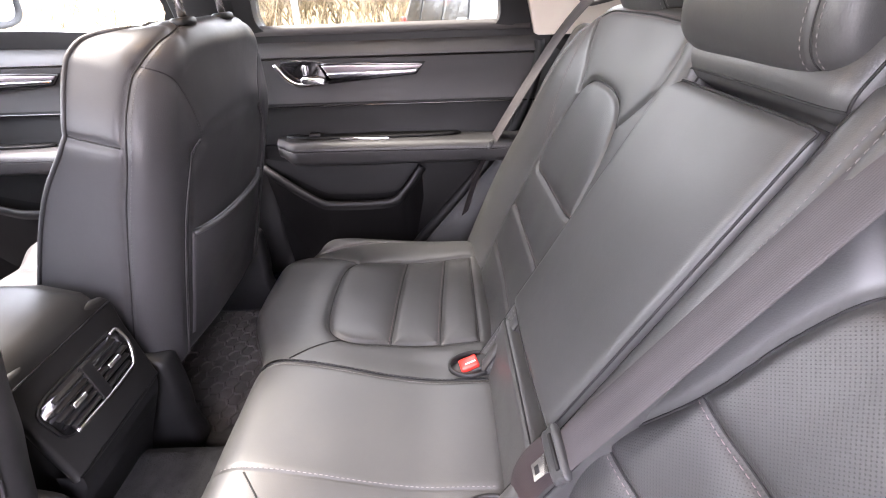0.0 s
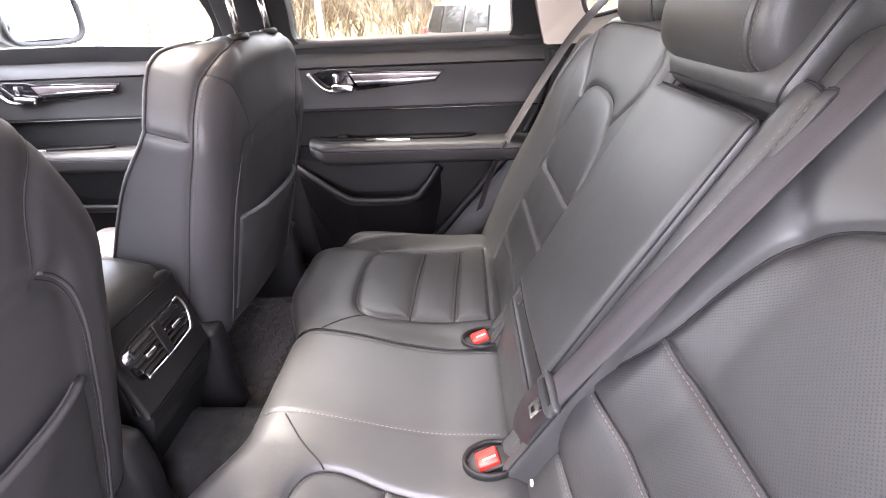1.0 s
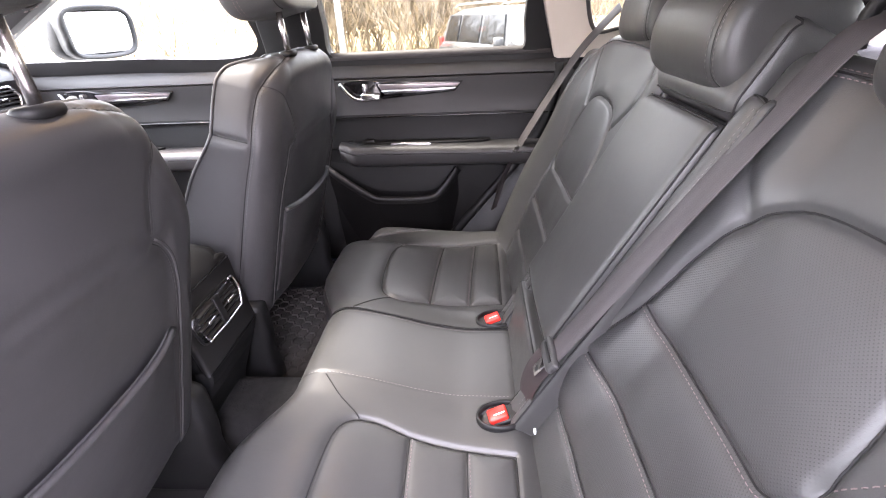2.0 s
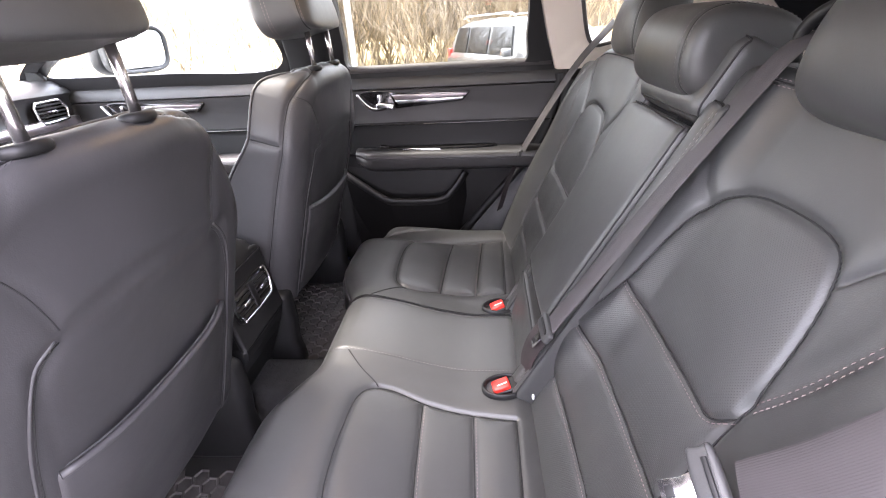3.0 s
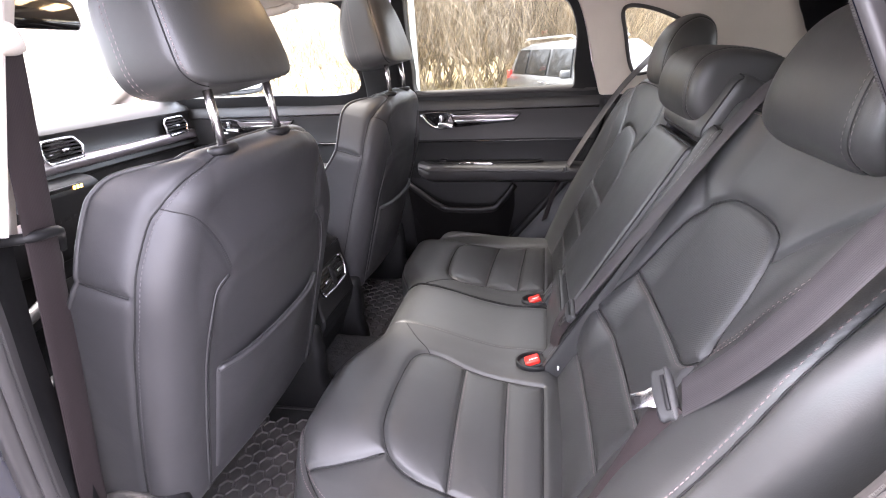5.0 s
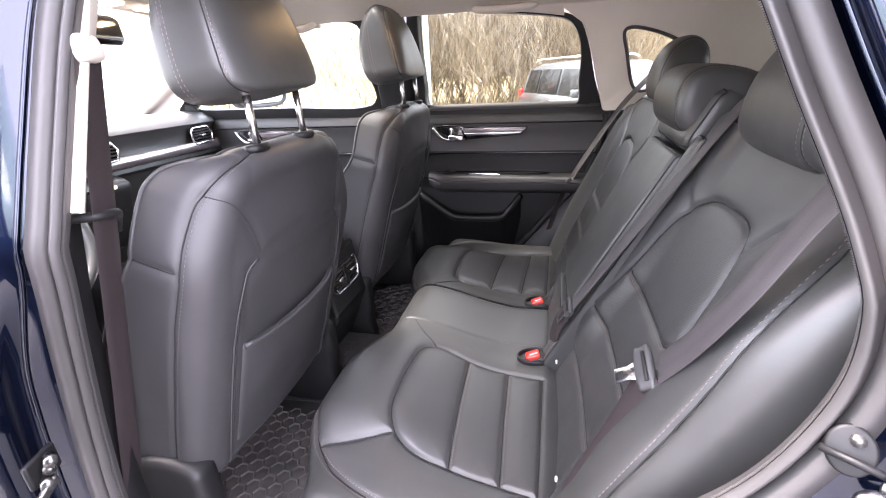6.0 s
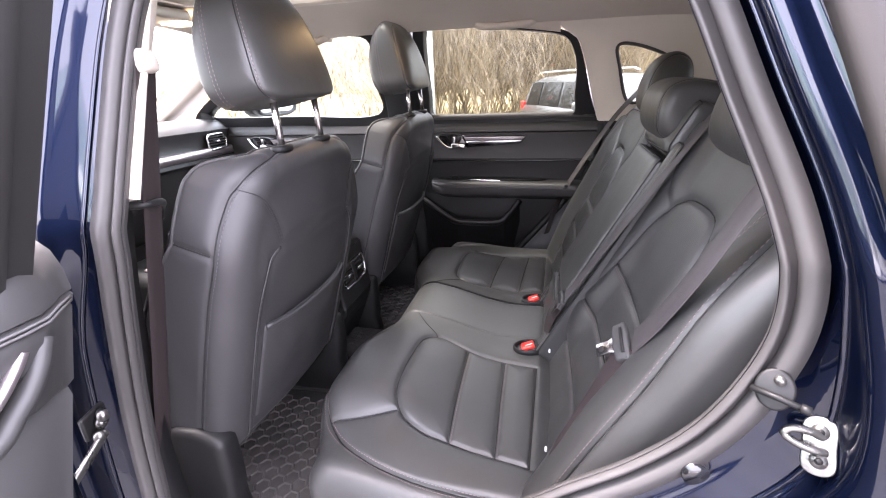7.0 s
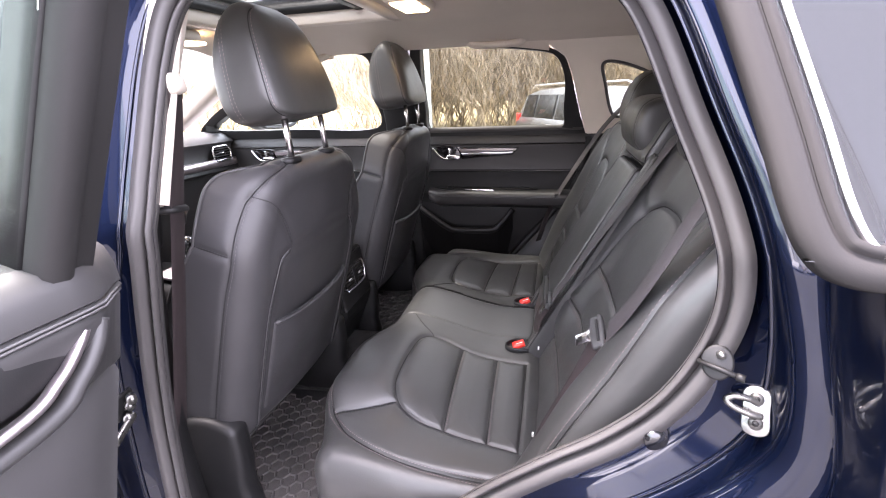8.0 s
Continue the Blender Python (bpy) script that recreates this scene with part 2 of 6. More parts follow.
def resample_open(line, step):
    p = np.array(line, float)
    run = np.r_[0, np.cumsum(np.hypot(*np.diff(p, axis=0).T))]
    at = np.linspace(0, run[-1], max(3, int(run[-1] / step)))
    return np.stack([np.interp(at, run, p[:, k]) for k in (0, 1)], 1)


class Cover:
    """A padded, sewn cover: a slab with rolled edges, drawn in along its seams."""

    def __init__(self, O, A, B, N, u, v, R, over, step, swell=None, seams=(), soft=(), deep=0.0042, pull=0.008, wide=0.02, wrinkle=0.0, sink=0.0):
        self.A, self.B, self.N, self.O = (np.array(k, float) for k in (A, B, N, O))
        ulo, uhi = (k if callable(k) else (lambda q, k=k: np.full_like(q, k)) for k in u)
        vlo, vhi = (k if callable(k) else (lambda q, k=k: np.full_like(q, k)) for k in v)
        samp = np.linspace(-2, 2, 801)
        a0, a1 = float(ulo(samp).min()) - over[0], float(uhi(samp).max()) + over[1]
        us = np.linspace(a0, a1, max(4, int((a1 - a0) / step) + 1))
        b0, b1 = float(vlo(us).min()) - over[2], float(vhi(us).max()) + over[3]
        vs = np.linspace(b0, b1, max(4, int((b1 - b0) / step) + 1))
        U, V = np.meshgrid(us, vs, indexing="ij")
        uc = np.clip(U, ulo(V), uhi(V))
        vc = np.clip(V, vlo(uc), vhi(uc))
        eu, ev = U - uc, V - vc
        e = np.hypot(eu, ev)
        du, dv = eu / (e + 1e-12), ev / (e + 1e-12)
        R = np.array(R if np.ndim(R) else [R] * 4, float)
        w = np.stack([np.maximum(-du, 0) ** 2, np.maximum(du, 0) ** 2, np.maximum(-dv, 0) ** 2, np.maximum(dv, 0) ** 2])
        rr = (w * R[:, None, None]).sum(0) / (w.sum(0) + 1e-9) + 1e-6
        rr = np.where(e > 0, rr, R.max())
        arc = e < rr * np.pi / 2
        off = np.where(arc, rr * np.sin(e / rr), rr)
        drop = np.where(arc, rr * (1 - np.cos(e / rr)), rr + e - rr * np.pi / 2)
        h = swell(uc, vc) if swell else 0
        P = self.O + self.A * (uc + du * off)[..., None] + self.B * (vc + dv * off)[..., None] + self.N * (h - drop)[..., None]
        P = P - self.B * (sink * drop * np.maximum(dv, 0) ** 2)[..., None]   # a top that falls away forwards
        T = np.cross(np.gradient(P, axis=0), np.gradient(P, axis=1))
        T /= np.linalg.norm(T, axis=2)[..., None] + 1e-12
        self.flip = float((T @ self.N).mean()) < 0
        if self.flip:
            T = -T
        g = seam_gap(U, V, seams) if len(seams) else np.full(U.shape, 9.0)
        d = -deep * np.exp(-(g / 0.0042) ** 2) - pull * np.exp(-g / wide)
        if len(soft):
            g2 = seam_gap(U, V, soft)
            d -= pull * 0.8 * np.exp(-(g2 / (wide * 0.8)) ** 2)
        if wrinkle:
            for i, j in np.ndindex(U.shape):
                d[i, j] += wrinkle * noise.noise(Vector((U[i, j] * 14, V[i, j] * 14, 3.1)))
        P = P + T * d[..., None]
        S = np.cross(np.gradient(P, axis=0), np.gradient(P, axis=1))
        S /= np.linalg.norm(S, axis=2)[..., None] + 1e-12
        self.S = -S if self.flip else S
        self.us, self.vs, self.P, self.T = us, vs, P, T

    def place(self, q, lift=0.0):
        """Points of the cover at (u, v), lifted off it."""
        q = np.atleast_2d(np.array(q, float))
        i = np.clip((q[:, 0] - self.us[0]) / (self.us[1] - self.us[0]), 0, len(self.us) - 1.001)
        j = np.clip((q[:, 1] - self.vs[0]) / (self.vs[1] - self.vs[0]), 0, len(self.vs) - 1.001)
        i0, j0 = i.astype(int), j.astype(int)
        fi, fj = (i - i0)[:, None], (j - j0)[:, None]
        def mix(X):
            return (X[i0, j0] * (1 - fi) * (1 - fj) + X[i0 + 1, j0] * fi * (1 - fj) + X[i0, j0 + 1] * (1 - fi) * fj + X[i0 + 1, j0 + 1] * fi * fj)
        n = mix(self.T)
        n /= np.linalg.norm(n, axis=1)[:, None]
        return mix(self.P) + n * lift, n

    def build(self, name, material, parent, label="", inside=(), keep=None, holes=None):
        """The cover as parts: one for each outline in inside (name, outline, material), and the rest."""
        n, m = len(self.us), len(self.vs)
        Uc, Vc = np.meshgrid((self.us[1:] + self.us[:-1]) / 2, (self.vs[1:] + self.vs[:-1]) / 2, indexing="ij")
        owner = np.zeros(Uc.shape, int)
        for k, (_, line, _) in enumerate(inside):
            owner[within(Uc, Vc, line)] = k + 1
        if keep is not None:
            owner[~keep(Uc, Vc)] = -1
        out = []
        U, V = np.meshgrid(self.us, self.vs, indexing="ij")
        uvs = np.stack([U, V], -1).reshape(-1, 2)
        flat = self.P.reshape(-1, 3)
        perf = None
        if holes is not None:
            g = seam_gap(U, V, [holes])
            perf = (within(U, V, holes) * smooth((g - 0.004) / 0.01)).reshape(-1)
        for k in range(len(inside) + 1):
            ii, jj = np.nonzero(owner == k)
            if not len(ii):
                continue
            quad = np.stack([ii * m + jj, (ii + 1) * m + jj, (ii + 1) * m + jj + 1, ii * m + jj + 1], -1)
            if self.flip:
                quad = quad[:, ::-1]
            used, inv = np.unique(quad, return_inverse=True)
            quad = inv.reshape(quad.shape)
            nm, mt, lb = (name, material, label) if k == 0 else (inside[k - 1][0], inside[k - 1][2], "")
            out.append(part(nm, flat[used], quad.tolist(), mt, parent, lb, uv=uvs[used], perf=None if perf is None else perf[used], normals=self.S.reshape(-1, 3)[used]))
        return out

    def stitch(self, lines, material, parent, pitch=0.0066, length=0.0043, thick=0.0009, name="stitching"):
        V, F = [], []
        for line in lines:
            p = np.array(line, float)
            seg = np.hypot(*np.diff(p, axis=0).T)
            run = np.r_[0, np.cumsum(seg)]
            at = np.arange(pitch / 2, run[-1], pitch)
            a = np.stack([np.interp(at - length / 2, run, p[:, k]) for k in (0, 1)], 1)
            b = np.stack([np.interp(at + length / 2, run, p[:, k]) for k in (0, 1)], 1)
            pa, na = self.place(a, 0.0004)
            pb, nb = self.place(b, 0.0004)
            for x, y, nn in zip(pa, pb, na):
                t = y - x
                s = np.cross(t, nn)
                s *= thick * 0.5 / (np.linalg.norm(s) + 1e-9)
                k = len(V)
                mid = (x + y) / 2 + nn * thick * 0.8
                V += [x - s, x + s, y + s, y - s, mid - s * 0.8, mid + s * 0.8]
                F += [(k, k + 1, k + 5, k + 4), (k + 4, k + 5, k + 2, k + 3), (k, k + 4, k + 3), (k + 1, k + 2, k + 5)]
        return part(name, V, F, material, parent, smooth=False, kind="stuff")

    def cord(self, lines, parent, r=0.0012, lift=0.0007):
        """The dark line where two panels of a cover meet."""
        mesh = ([], [])
        for line in lines:
            p = resample_open(line, 0.006)
            P, N = self.place(p, lift)
            mesh = join(mesh, sweep(P, circle(r, 5), N))
        part("seam", *mesh, SEAMK, parent, kind="stuff")

    def piping(self, line, r, material, parent, name="piping", lift=0.0, n=6):
        P, N = self.place(line, lift)
        return part(name, *sweep(P, circle(r, n), N), material, parent)


def within(X, Y, line):
    p = np.array(line, float)
    ins = np.zeros(X.shape, bool)
    for (x0, y0), (x1, y1) in zip(p, np.roll(p, -1, 0)):
        cross = ((y0 > Y) != (y1 > Y)) & (X < (x1 - x0) * (Y - y0) / (y1 - y0 + 1e-12) + x0)
        ins ^= cross
    return ins


def smooth(t):
    t = np.clip(t, 0, 1)
    return t * t * (3 - 2 * t)


def offset(line, d):
    p = np.array(line, float)
    t = np.gradient(p, axis=0)
    t /= np.linalg.norm(t, axis=1)[:, None] + 1e-12
    return p + np.stack([-t[:, 1], t[:, 0]], 1) * d


YC = -0.03   # the car's middle line

# ---- rear bench
def bench_cushion(bench):
    A, B, N = (0, 1, 0), (-1, 0, 0), (0, 0, 1)
    def front(u):
        a = np.abs(u - YC)
        f = 0.088 + 0.062 * smooth((a - 0.10) / 0.17) - 0.055 * smooth((a - 0.40) / 0.19)
        return f
    def swell(u, v):
        a, x = np.abs(u - YC), -v
        z = 0.668 + 0.055 * smooth((0.17 - x) / 0.27) * (1 - 0.75 * smooth((a - 0.40) / 0.14))
        z += 0.006 * smooth((a - 0.46) / 0.08) * smooth((0.3 - x) / 0.1)
        z += 0.005 * (1 - smooth((a - 0.09) / 0.06))
        z -= 0.03 * smooth((x - 0.24) / 0.06)
        return z
    for s, nm in ((-1, "outer_cushion"), (1, "outer_cushion")):
        def Y(a, s=s):
            return YC + s * a
        ins = curve([(0.243, 0.208), (0.168, 0.198), (0.078, 0.186), (0.022, 0.173), (-0.016, 0.178), (-0.037, 0.204), (-0.044, 0.26), (-0.045, 0.33), (-0.038, 0.40), (-0.014, 0.452), (0.032, 0.476), (0.091, 0.486), (0.181, 0.502), (0.243, 0.513)], 6)
        ins = np.stack([Y(ins[:, 1]), -ins[:, 0]], 1)
        s1 = [(Y(0.186), -0.077), (Y(0.32), -0.081), (Y(0.485), -0.090)]
        s2 = [(Y(0.198), -0.166), (Y(0.35), -0.171), (Y(0.502), -0.180)]
        s3 = [(Y(0.208), -0.243), (Y(0.513), -0.246)]
        mid = curve([(Y(0.112), -0.30), (Y(0.107), -0.2), (Y(0.095), 0.0), (Y(0.075), 0.10), (Y(0.05), 0.19), (Y(0.045), 0.40)], 8)
        fork = curve([(Y(0.172), 0.006), (Y(0.142), 0.044), (Y(0.101), 0.080)], 6)
        fork2 = curve([(Y(0.450), 0.024), (Y(0.470), 0.065), (Y(0.485), 0.11), (Y(0.495), 0.155)], 6)
        pipe = curve([(Y(0.60), -0.30), (Y(0.598), -0.16), (Y(0.585), -0.02), (Y(0.54), 0.10), (Y(0.46), 0.185), (Y(0.33), 0.222), (Y(0.2), 0.205), (Y(0.12), 0.17)], 10)
        lo, hi = sorted((Y(0.1), Y(0.575)))
        over = (0.26, 0.0) if s < 0 else (0.0, 0.26)
        cov = Cover((0, 0, 0), A, B, N, (lo, hi), (-0.30, front), 0.055, (over[0], over[1], 0.0, 0.30), 0.0034, swell,
                    seams=[ins, s1, s2, s3, fork2, pipe], pull=0.008, wide=0.016, wrinkle=0.0014)
        cov.build(nm, LEATHER, bench, "padded leather seat cushion with sewn inserts", inside=[("seat_insert", ins, LEATHER)],
                  keep=lambda u, v, s=s: (u - YC) * s > 0.098 + 0 * v)
        cov.cord([ins, s1, s2, s3, fork, fork2, pipe], bench)
        cov.stitch([offset(l, k) for l in (s1, s2) for k in (0.004,)], THREADR, bench)
        cov.stitch([offset(pipe, 0.006), offset(pipe, -0.006)], THREADR, bench)
    seamN = [(YC - 0.098, -0.30), (YC - 0.098, 0.35)]
    seamF = [(YC + 0.098, -0.30), (YC + 0.098, 0.35)]
    cov = Cover((0, 0, 0), A, B, N, (YC - 0.103, YC + 0.103), (-0.30, front), (0.012, 0.012, 0.055, 0.055), (0.0, 0.0, 0.0, 0.30), 0.0045, lambda u, v: swell(u, v) - 0.0015,
                seams=[seamN, seamF], pull=0.002, wide=0.010, wrinkle=0.001)
    cov.build("middle_cushion", LEATHER, bench, "smooth leather middle seat cushion")
    cov.cord([[(YC - 0.101, -0.30), (YC - 0.101, 0.25)], [(YC + 0.101, -0.30), (YC + 0.101, 0.25)]], bench)
    cov.stitch([[(YC - 0.098 + k, -0.24), (YC - 0.098 + k, 0.12)] for k in (0.006, -0.004)] + [[(YC + 0.098 + k, -0.24), (YC + 0.098 + k, 0.12)] for k in (-0.006, 0.004)], THREAD, bench, 0.0068, 0.0044, 0.0008)


def lean(slope):
    """Origin, way up and outward way of a backrest that leans by slope."""
    k = math.hypot(1, slope)
    return (0.347 - slope * 0.80, 0, 0), (slope, 0, 1.0), (-1 / k, 0, slope / k)


BACK_O, BACK_B, BACK_N = lean(0.53)


def bench_back(bench):
    A = (0, 1, 0)
    for s in (-1, 1):
        def Y(a, s=s):
            return YC + s * a
        def line(pts, n=8):
            c = curve(pts, n)
            return np.stack([Y(c[:, 0]), c[:, 1]], 1)
        ins = line([(0.115, 0.66), (0.128, 0.72), (0.15, 0.82), (0.182, 0.92), (0.195, 1.0), (0.215, 1.06), (0.255, 1.092), (0.33, 1.102), (0.40, 1.096), (0.432, 1.06), (0.45, 1.0), (0.46, 0.93), (0.468, 0.83), (0.47, 0.735), (0.47, 0.66)], 6)
        bands = [line([(0.182, 0.925), (0.24, 0.917), (0.40, 0.918), (0.437, 0.922), (0.46, 0.945)], 6), line([(0.152, 0.824), (0.30, 0.822), (0.468, 0.83)]), line([(0.129, 0.722), (0.30, 0.724), (0.47, 0.735)])]
        yoke1 = line([(0.215, 1.06), (0.19, 1.085), (0.162, 1.12), (0.152, 1.16), (0.150, 1.22)])
        yoke2 = line([(0.432, 1.075), (0.46, 1.115), (0.50, 1.16), (0.52, 1.20)])
        topseam = line([(0.152, 1.200), (0.30, 1.205), (0.44, 1.204), (0.50, 1.192)])
        side = line([(0.462, 0.96), (0.485, 1.0), (0.512, 1.06), (0.528, 1.12), (0.526, 1.165), (0.50, 1.21)])
        pipe = line([(0.640, 0.62), (0.641, 0.80), (0.636, 0.92), (0.622, 1.04), (0.594, 1.14), (0.54, 1.2)], 10)
        def swell(u, v, s=s):
            a = (u - YC) * s
            h = (0.040 if s < 0 else 0.018) * smooth((a - 0.46) / 0.12) * smooth((1.22 - v) / 0.2)
            h += 0.008 * np.exp(-((v - 0.80) / 0.12) ** 2)
            if s < 0:   # shoulder beside the armrest, under the belt
                h += 0.022 * (1 - smooth((a - 0.15) / 0.10)) * smooth((v - 0.70) / 0.1)
            h -= 0.008 * np.exp(-((a - 0.32) / 0.13) ** 2) * smooth((1.05 - v) / 0.2)
            return h
        lo, hi = sorted((Y(0.13), Y(0.620)))
        def top(u, s=s):
            a = (u - YC) * s
            return 1.192 - 0.04 * smooth((a - 0.48) / 0.12)
        R = (0.042, 0.02, 0.02, 0.03) if s < 0 else (0.02, 0.042, 0.02, 0.03)
        ov = (0.26, 0.10, 0.0, 0.12) if s < 0 else (0.10, 0.26, 0.0, 0.12)
        o_, b_, n_ = lean(0.51 if s < 0 else 0.42)
        if s > 0:   # the far seat's back is set one notch forward
            o_ = (o_[0] - 0.022, 0, 0)
        cov = Cover(o_, A, b_, n_, (lo, hi), (0.60, top), R, ov, 0.0032, swell,
                    seams=([ins, yoke2, pipe] if s < 0 else [ins, yoke1, yoke2, pipe]) + bands, soft=[side, yoke1[:-8]] if s < 0 else [], pull=0.006 if s < 0 else 0.0045, wide=0.014, wrinkle=0.0014)
        cov.build("outer_backrest", PERFO, bench, "reclined leather backrest with sewn bands", inside=[("backrest_insert", ins, PERFO), ("backrest_side", np.vstack([pipe, [(Y(1.0), 1.25), (Y(1.0), 0.5)]]), LEATHER)], holes=ins)
        cov.cord([ins, pipe, topseam] + bands, bench)
        cov.stitch([offset(b, 0.004) for b in bands], THREADR, bench)
        cov.stitch([offset(side, 0.004), offset(side, -0.004)], THREADR, bench, 0.0068, 0.0044, 0.001)
        cov.stitch([offset(pipe, 0.006 * s)], THREADR, bench, 0.0072, 0.0046, 0.0011)
        cov.stitch([offset(topseam, 0.004), offset(topseam, -0.004)], THREADR, bench, thick=0.001)
    # middle: fold-down armrest pad, hinge pad below and roll above
    def mid(name, y0, y1, v0, v1, lift, label, R=0.018, over=0.07, seams=(), stitch=(), bow=0.0, base=(BACK_O, BACK_B, BACK_N)):
        c = Cover(np.array(base[0]) + np.array(base[2]) * lift, A, base[1], base[2], (y0, y1), (v0, v1), R, (over,) * 4, 0.0045,
                  lambda u, v: bow * (1 - ((u - (y0 + y1) / 2) / (y1 - y0) * 2) ** 2), seams=seams, pull=0.004, wide=0.012, wrinkle=0.0008)
        c.build(name, LEATHER, bench, label)
        k = R * 0.9
        c.cord([[(y0 - k, v0 - k), (y0 - k, v1 + k), (y1 + k, v1 + k), (y1 + k, v0 - k), (y0 - k, v0 - k)]], bench, 0.0014)
        if stitch:
            c.stitch(stitch, THREAD, bench, 0.0068, 0.0042, 0.0009)
    mid("folding_armrest", -0.126, 0.110, 0.785, 1.108, 0.05, "folded-up leather centre armrest", 0.014, 0.08, bow=0.004)
    mid("armrest_hinge_pad", -0.130, 0.105, 0.64, 0.758, 0.0, "plain pad below the armrest", 0.010, 0.05, base=((0.274 - 0.24 * 0.77, 0, 0), (0.24, 0, 1.0), (-0.972, 0, 0.233)))
    mid("backrest_roll", -0.122, 0.114, 1.152, 1.215, 0.054, "rolled leather pad under the headrest", 0.024, 0.08, bow=0.004)
    for s in (-1, 1):
        y = YC + s * 0.135
        seam = [(y + s * 0.006, 0.66), (y + s * 0.006, 1.17)]
        mid("armrest_border", y - 0.016, y + 0.016, 0.66, 1.15, 0.040, "", 0.012, 0.05, seams=[seam], stitch=[[(y + s * 0.001, 0.68), (y + s * 0.001, 1.15)], [(y + s * 0.011, 0.68), (y + s * 0.011, 1.15)]])


def resample(line, n, closed=True):
    p = np.array(line, float)
    if closed:
        p = np.vstack([p, p[:1]])
    run = np.r_[0, np.cumsum(np.linalg.norm(np.diff(p, axis=0), axis=1))]
    at = np.linspace(0, run[-1], n, endpoint=not closed)
    return np.stack([np.interp(at, run, p[:, k]) for k in range(p.shape[1])], 1)


def headrest(parent, at, profile, width, lean=0, post_gap=0.14, post=None, seam=0.07, taper=0.12, name="headrest", cheek=0.5, thread=None, rows=(0.004, 0.034, 0.041), sides=(-1, 1), gusset=()):
    """Padded block of the given side profile (x, z) and width, with sewn seams round it. May stand on two steel posts."""
    n, m = 110, 96
    th = np.linspace(-np.pi / 2, np.pi / 2, n)
    T = np.repeat(th[:, None], m, 1)
    pw = lambda c, e: np.sign(c) * np.abs(c) ** e
    # rings of one side profile, shrunk towards both cheeks
    ring = resample(curve(profile, 10, True), m)
    outline, mid = ring, ring.mean(0)
    y = pw(np.sin(T), cheek) * width / 2
    shrink = pw(np.cos(T), cheek * 0.8)
    x = mid[0] + (ring[None, :, 0] - mid[0]) * shrink
    z = mid[1] + (ring[None, :, 1] - mid[1]) * shrink
    tall = ring[:, 1].max() - ring[:, 1].min()
    k = 1 - taper * np.clip(z / tall + 0.5, 0, 1) ** 1.5
    y = y * k
    for q in [s * seam for s in sides]:
        d = np.abs(y - q * k)
        dip = 1 - 0.014 * np.exp(-(d / 0.003) ** 2) - 0.012 * np.exp(-d / 0.02)
        x, z = x * dip, z * dip
    P = np.stack([x, y, z], -1)
    m4 = Matrix.Translation(at) @ pose(0, 0, 0, 0, lean, 0)
    V = [m4 @ Vector(p) for p in P.reshape(-1, 3)]
    ob = part(name, V, grid_faces(n, m, False, True, flip=True), LEATHER, parent, "padded leather headrest")
    rings = ([], [])
    for q in [s * seam for s in sides]:
        i = int(np.argmin(np.abs(y[:, 0] / k[:, 0] - q)))
        rings = join(rings, tube([m4 @ Vector(p) for p in P[i]], 0.0010, 5, (0.02, 1, 0.03), True))
    if sides:
        part("seam", *rings, SEAMK, ob, kind="stuff")
    SV, SF = [], []
    for q in [s * seam for s in sides]:
        for o in rows:
            o *= 1 if q > 0 else -1
            i = int(np.argmin(np.abs(y[:, 0] / k[:, 0] - (q + o))))
            ring = P[i]
            ln = np.linalg.norm(ring - np.roll(ring, -1, 0), axis=1)
            run = np.r_[0, np.cumsum(ln)]
            ringc = np.vstack([ring, ring[:1]])
            for a in np.arange(0, run[-1] - 0.006, 0.0068):
                p0 = np.array([np.interp(a, run, ringc[:, c]) for c in range(3)])
                p1 = np.array([np.interp(a + 0.0042, run, ringc[:, c]) for c in range(3)])
                nn = np.array([p0[0], 0, p0[2]])
                nn /= np.linalg.norm(nn) + 1e-9
                s_ = np.array([0, 0.00045, 0])
                kk = len(SV)
                for w in (p0 - s_, p0 + s_, p1 + s_, p1 - s_, (p0 + p1) / 2 + nn * 0.0006 - s_, (p0 + p1) / 2 + nn * 0.0006 + s_):
                    SV.append(m4 @ Vector(w + nn * 0.0006))
                SF += [(kk, kk + 1, kk + 5, kk + 4), (kk + 4, kk + 5, kk + 2, kk + 3), (kk, kk + 4, kk + 3), (kk + 1, kk + 2, kk + 5)]
    if sides:
        part("stitching", SV, SF, thread or THREADR, ob, smooth=False, kind="stuff")
    # seams that run from the top down both cheeks to the underside
    rel = outline - mid
    ang = np.arctan2(rel[:, 1], rel[:, 0])
    far = np.hypot(rel[:, 0], rel[:, 1])
    order = np.argsort(ang)
    GV, GF, CV = [], [], ([], [])
    for top_q, low_q, bow, sewn in gusset:
        for s in (-1, 1):
            t = np.linspace(0, 1, 160)
            q = np.array(top_q) + (np.array(low_q) - np.array(top_q)) * t[:, None] + np.stack([bow * np.sin(np.pi * t), 0 * t], 1) - mid
            reach = np.interp(np.arctan2(q[:, 1], q[:, 0]), ang[order], far[order], period=2 * np.pi)
            sc = np.clip(np.hypot(q[:, 0], q[:, 1]) / reach, 0, 0.999)
            cosT = sc ** (1 / (cheek * 0.8))
            zz = q[:, 1] + mid[1]
            yy = s * np.sqrt(1 - cosT ** 2) ** cheek * width / 2 * (1 - taper * np.clip(zz / tall + 0.5, 0, 1) ** 1.5)
            pts = np.stack([q[:, 0] + mid[0], yy, zz], 1)
            pts = resample(pts, 400, False)
            out = pts - [mid[0], 0, mid[1]]
            out /= np.linalg.norm(out, axis=1)[:, None]
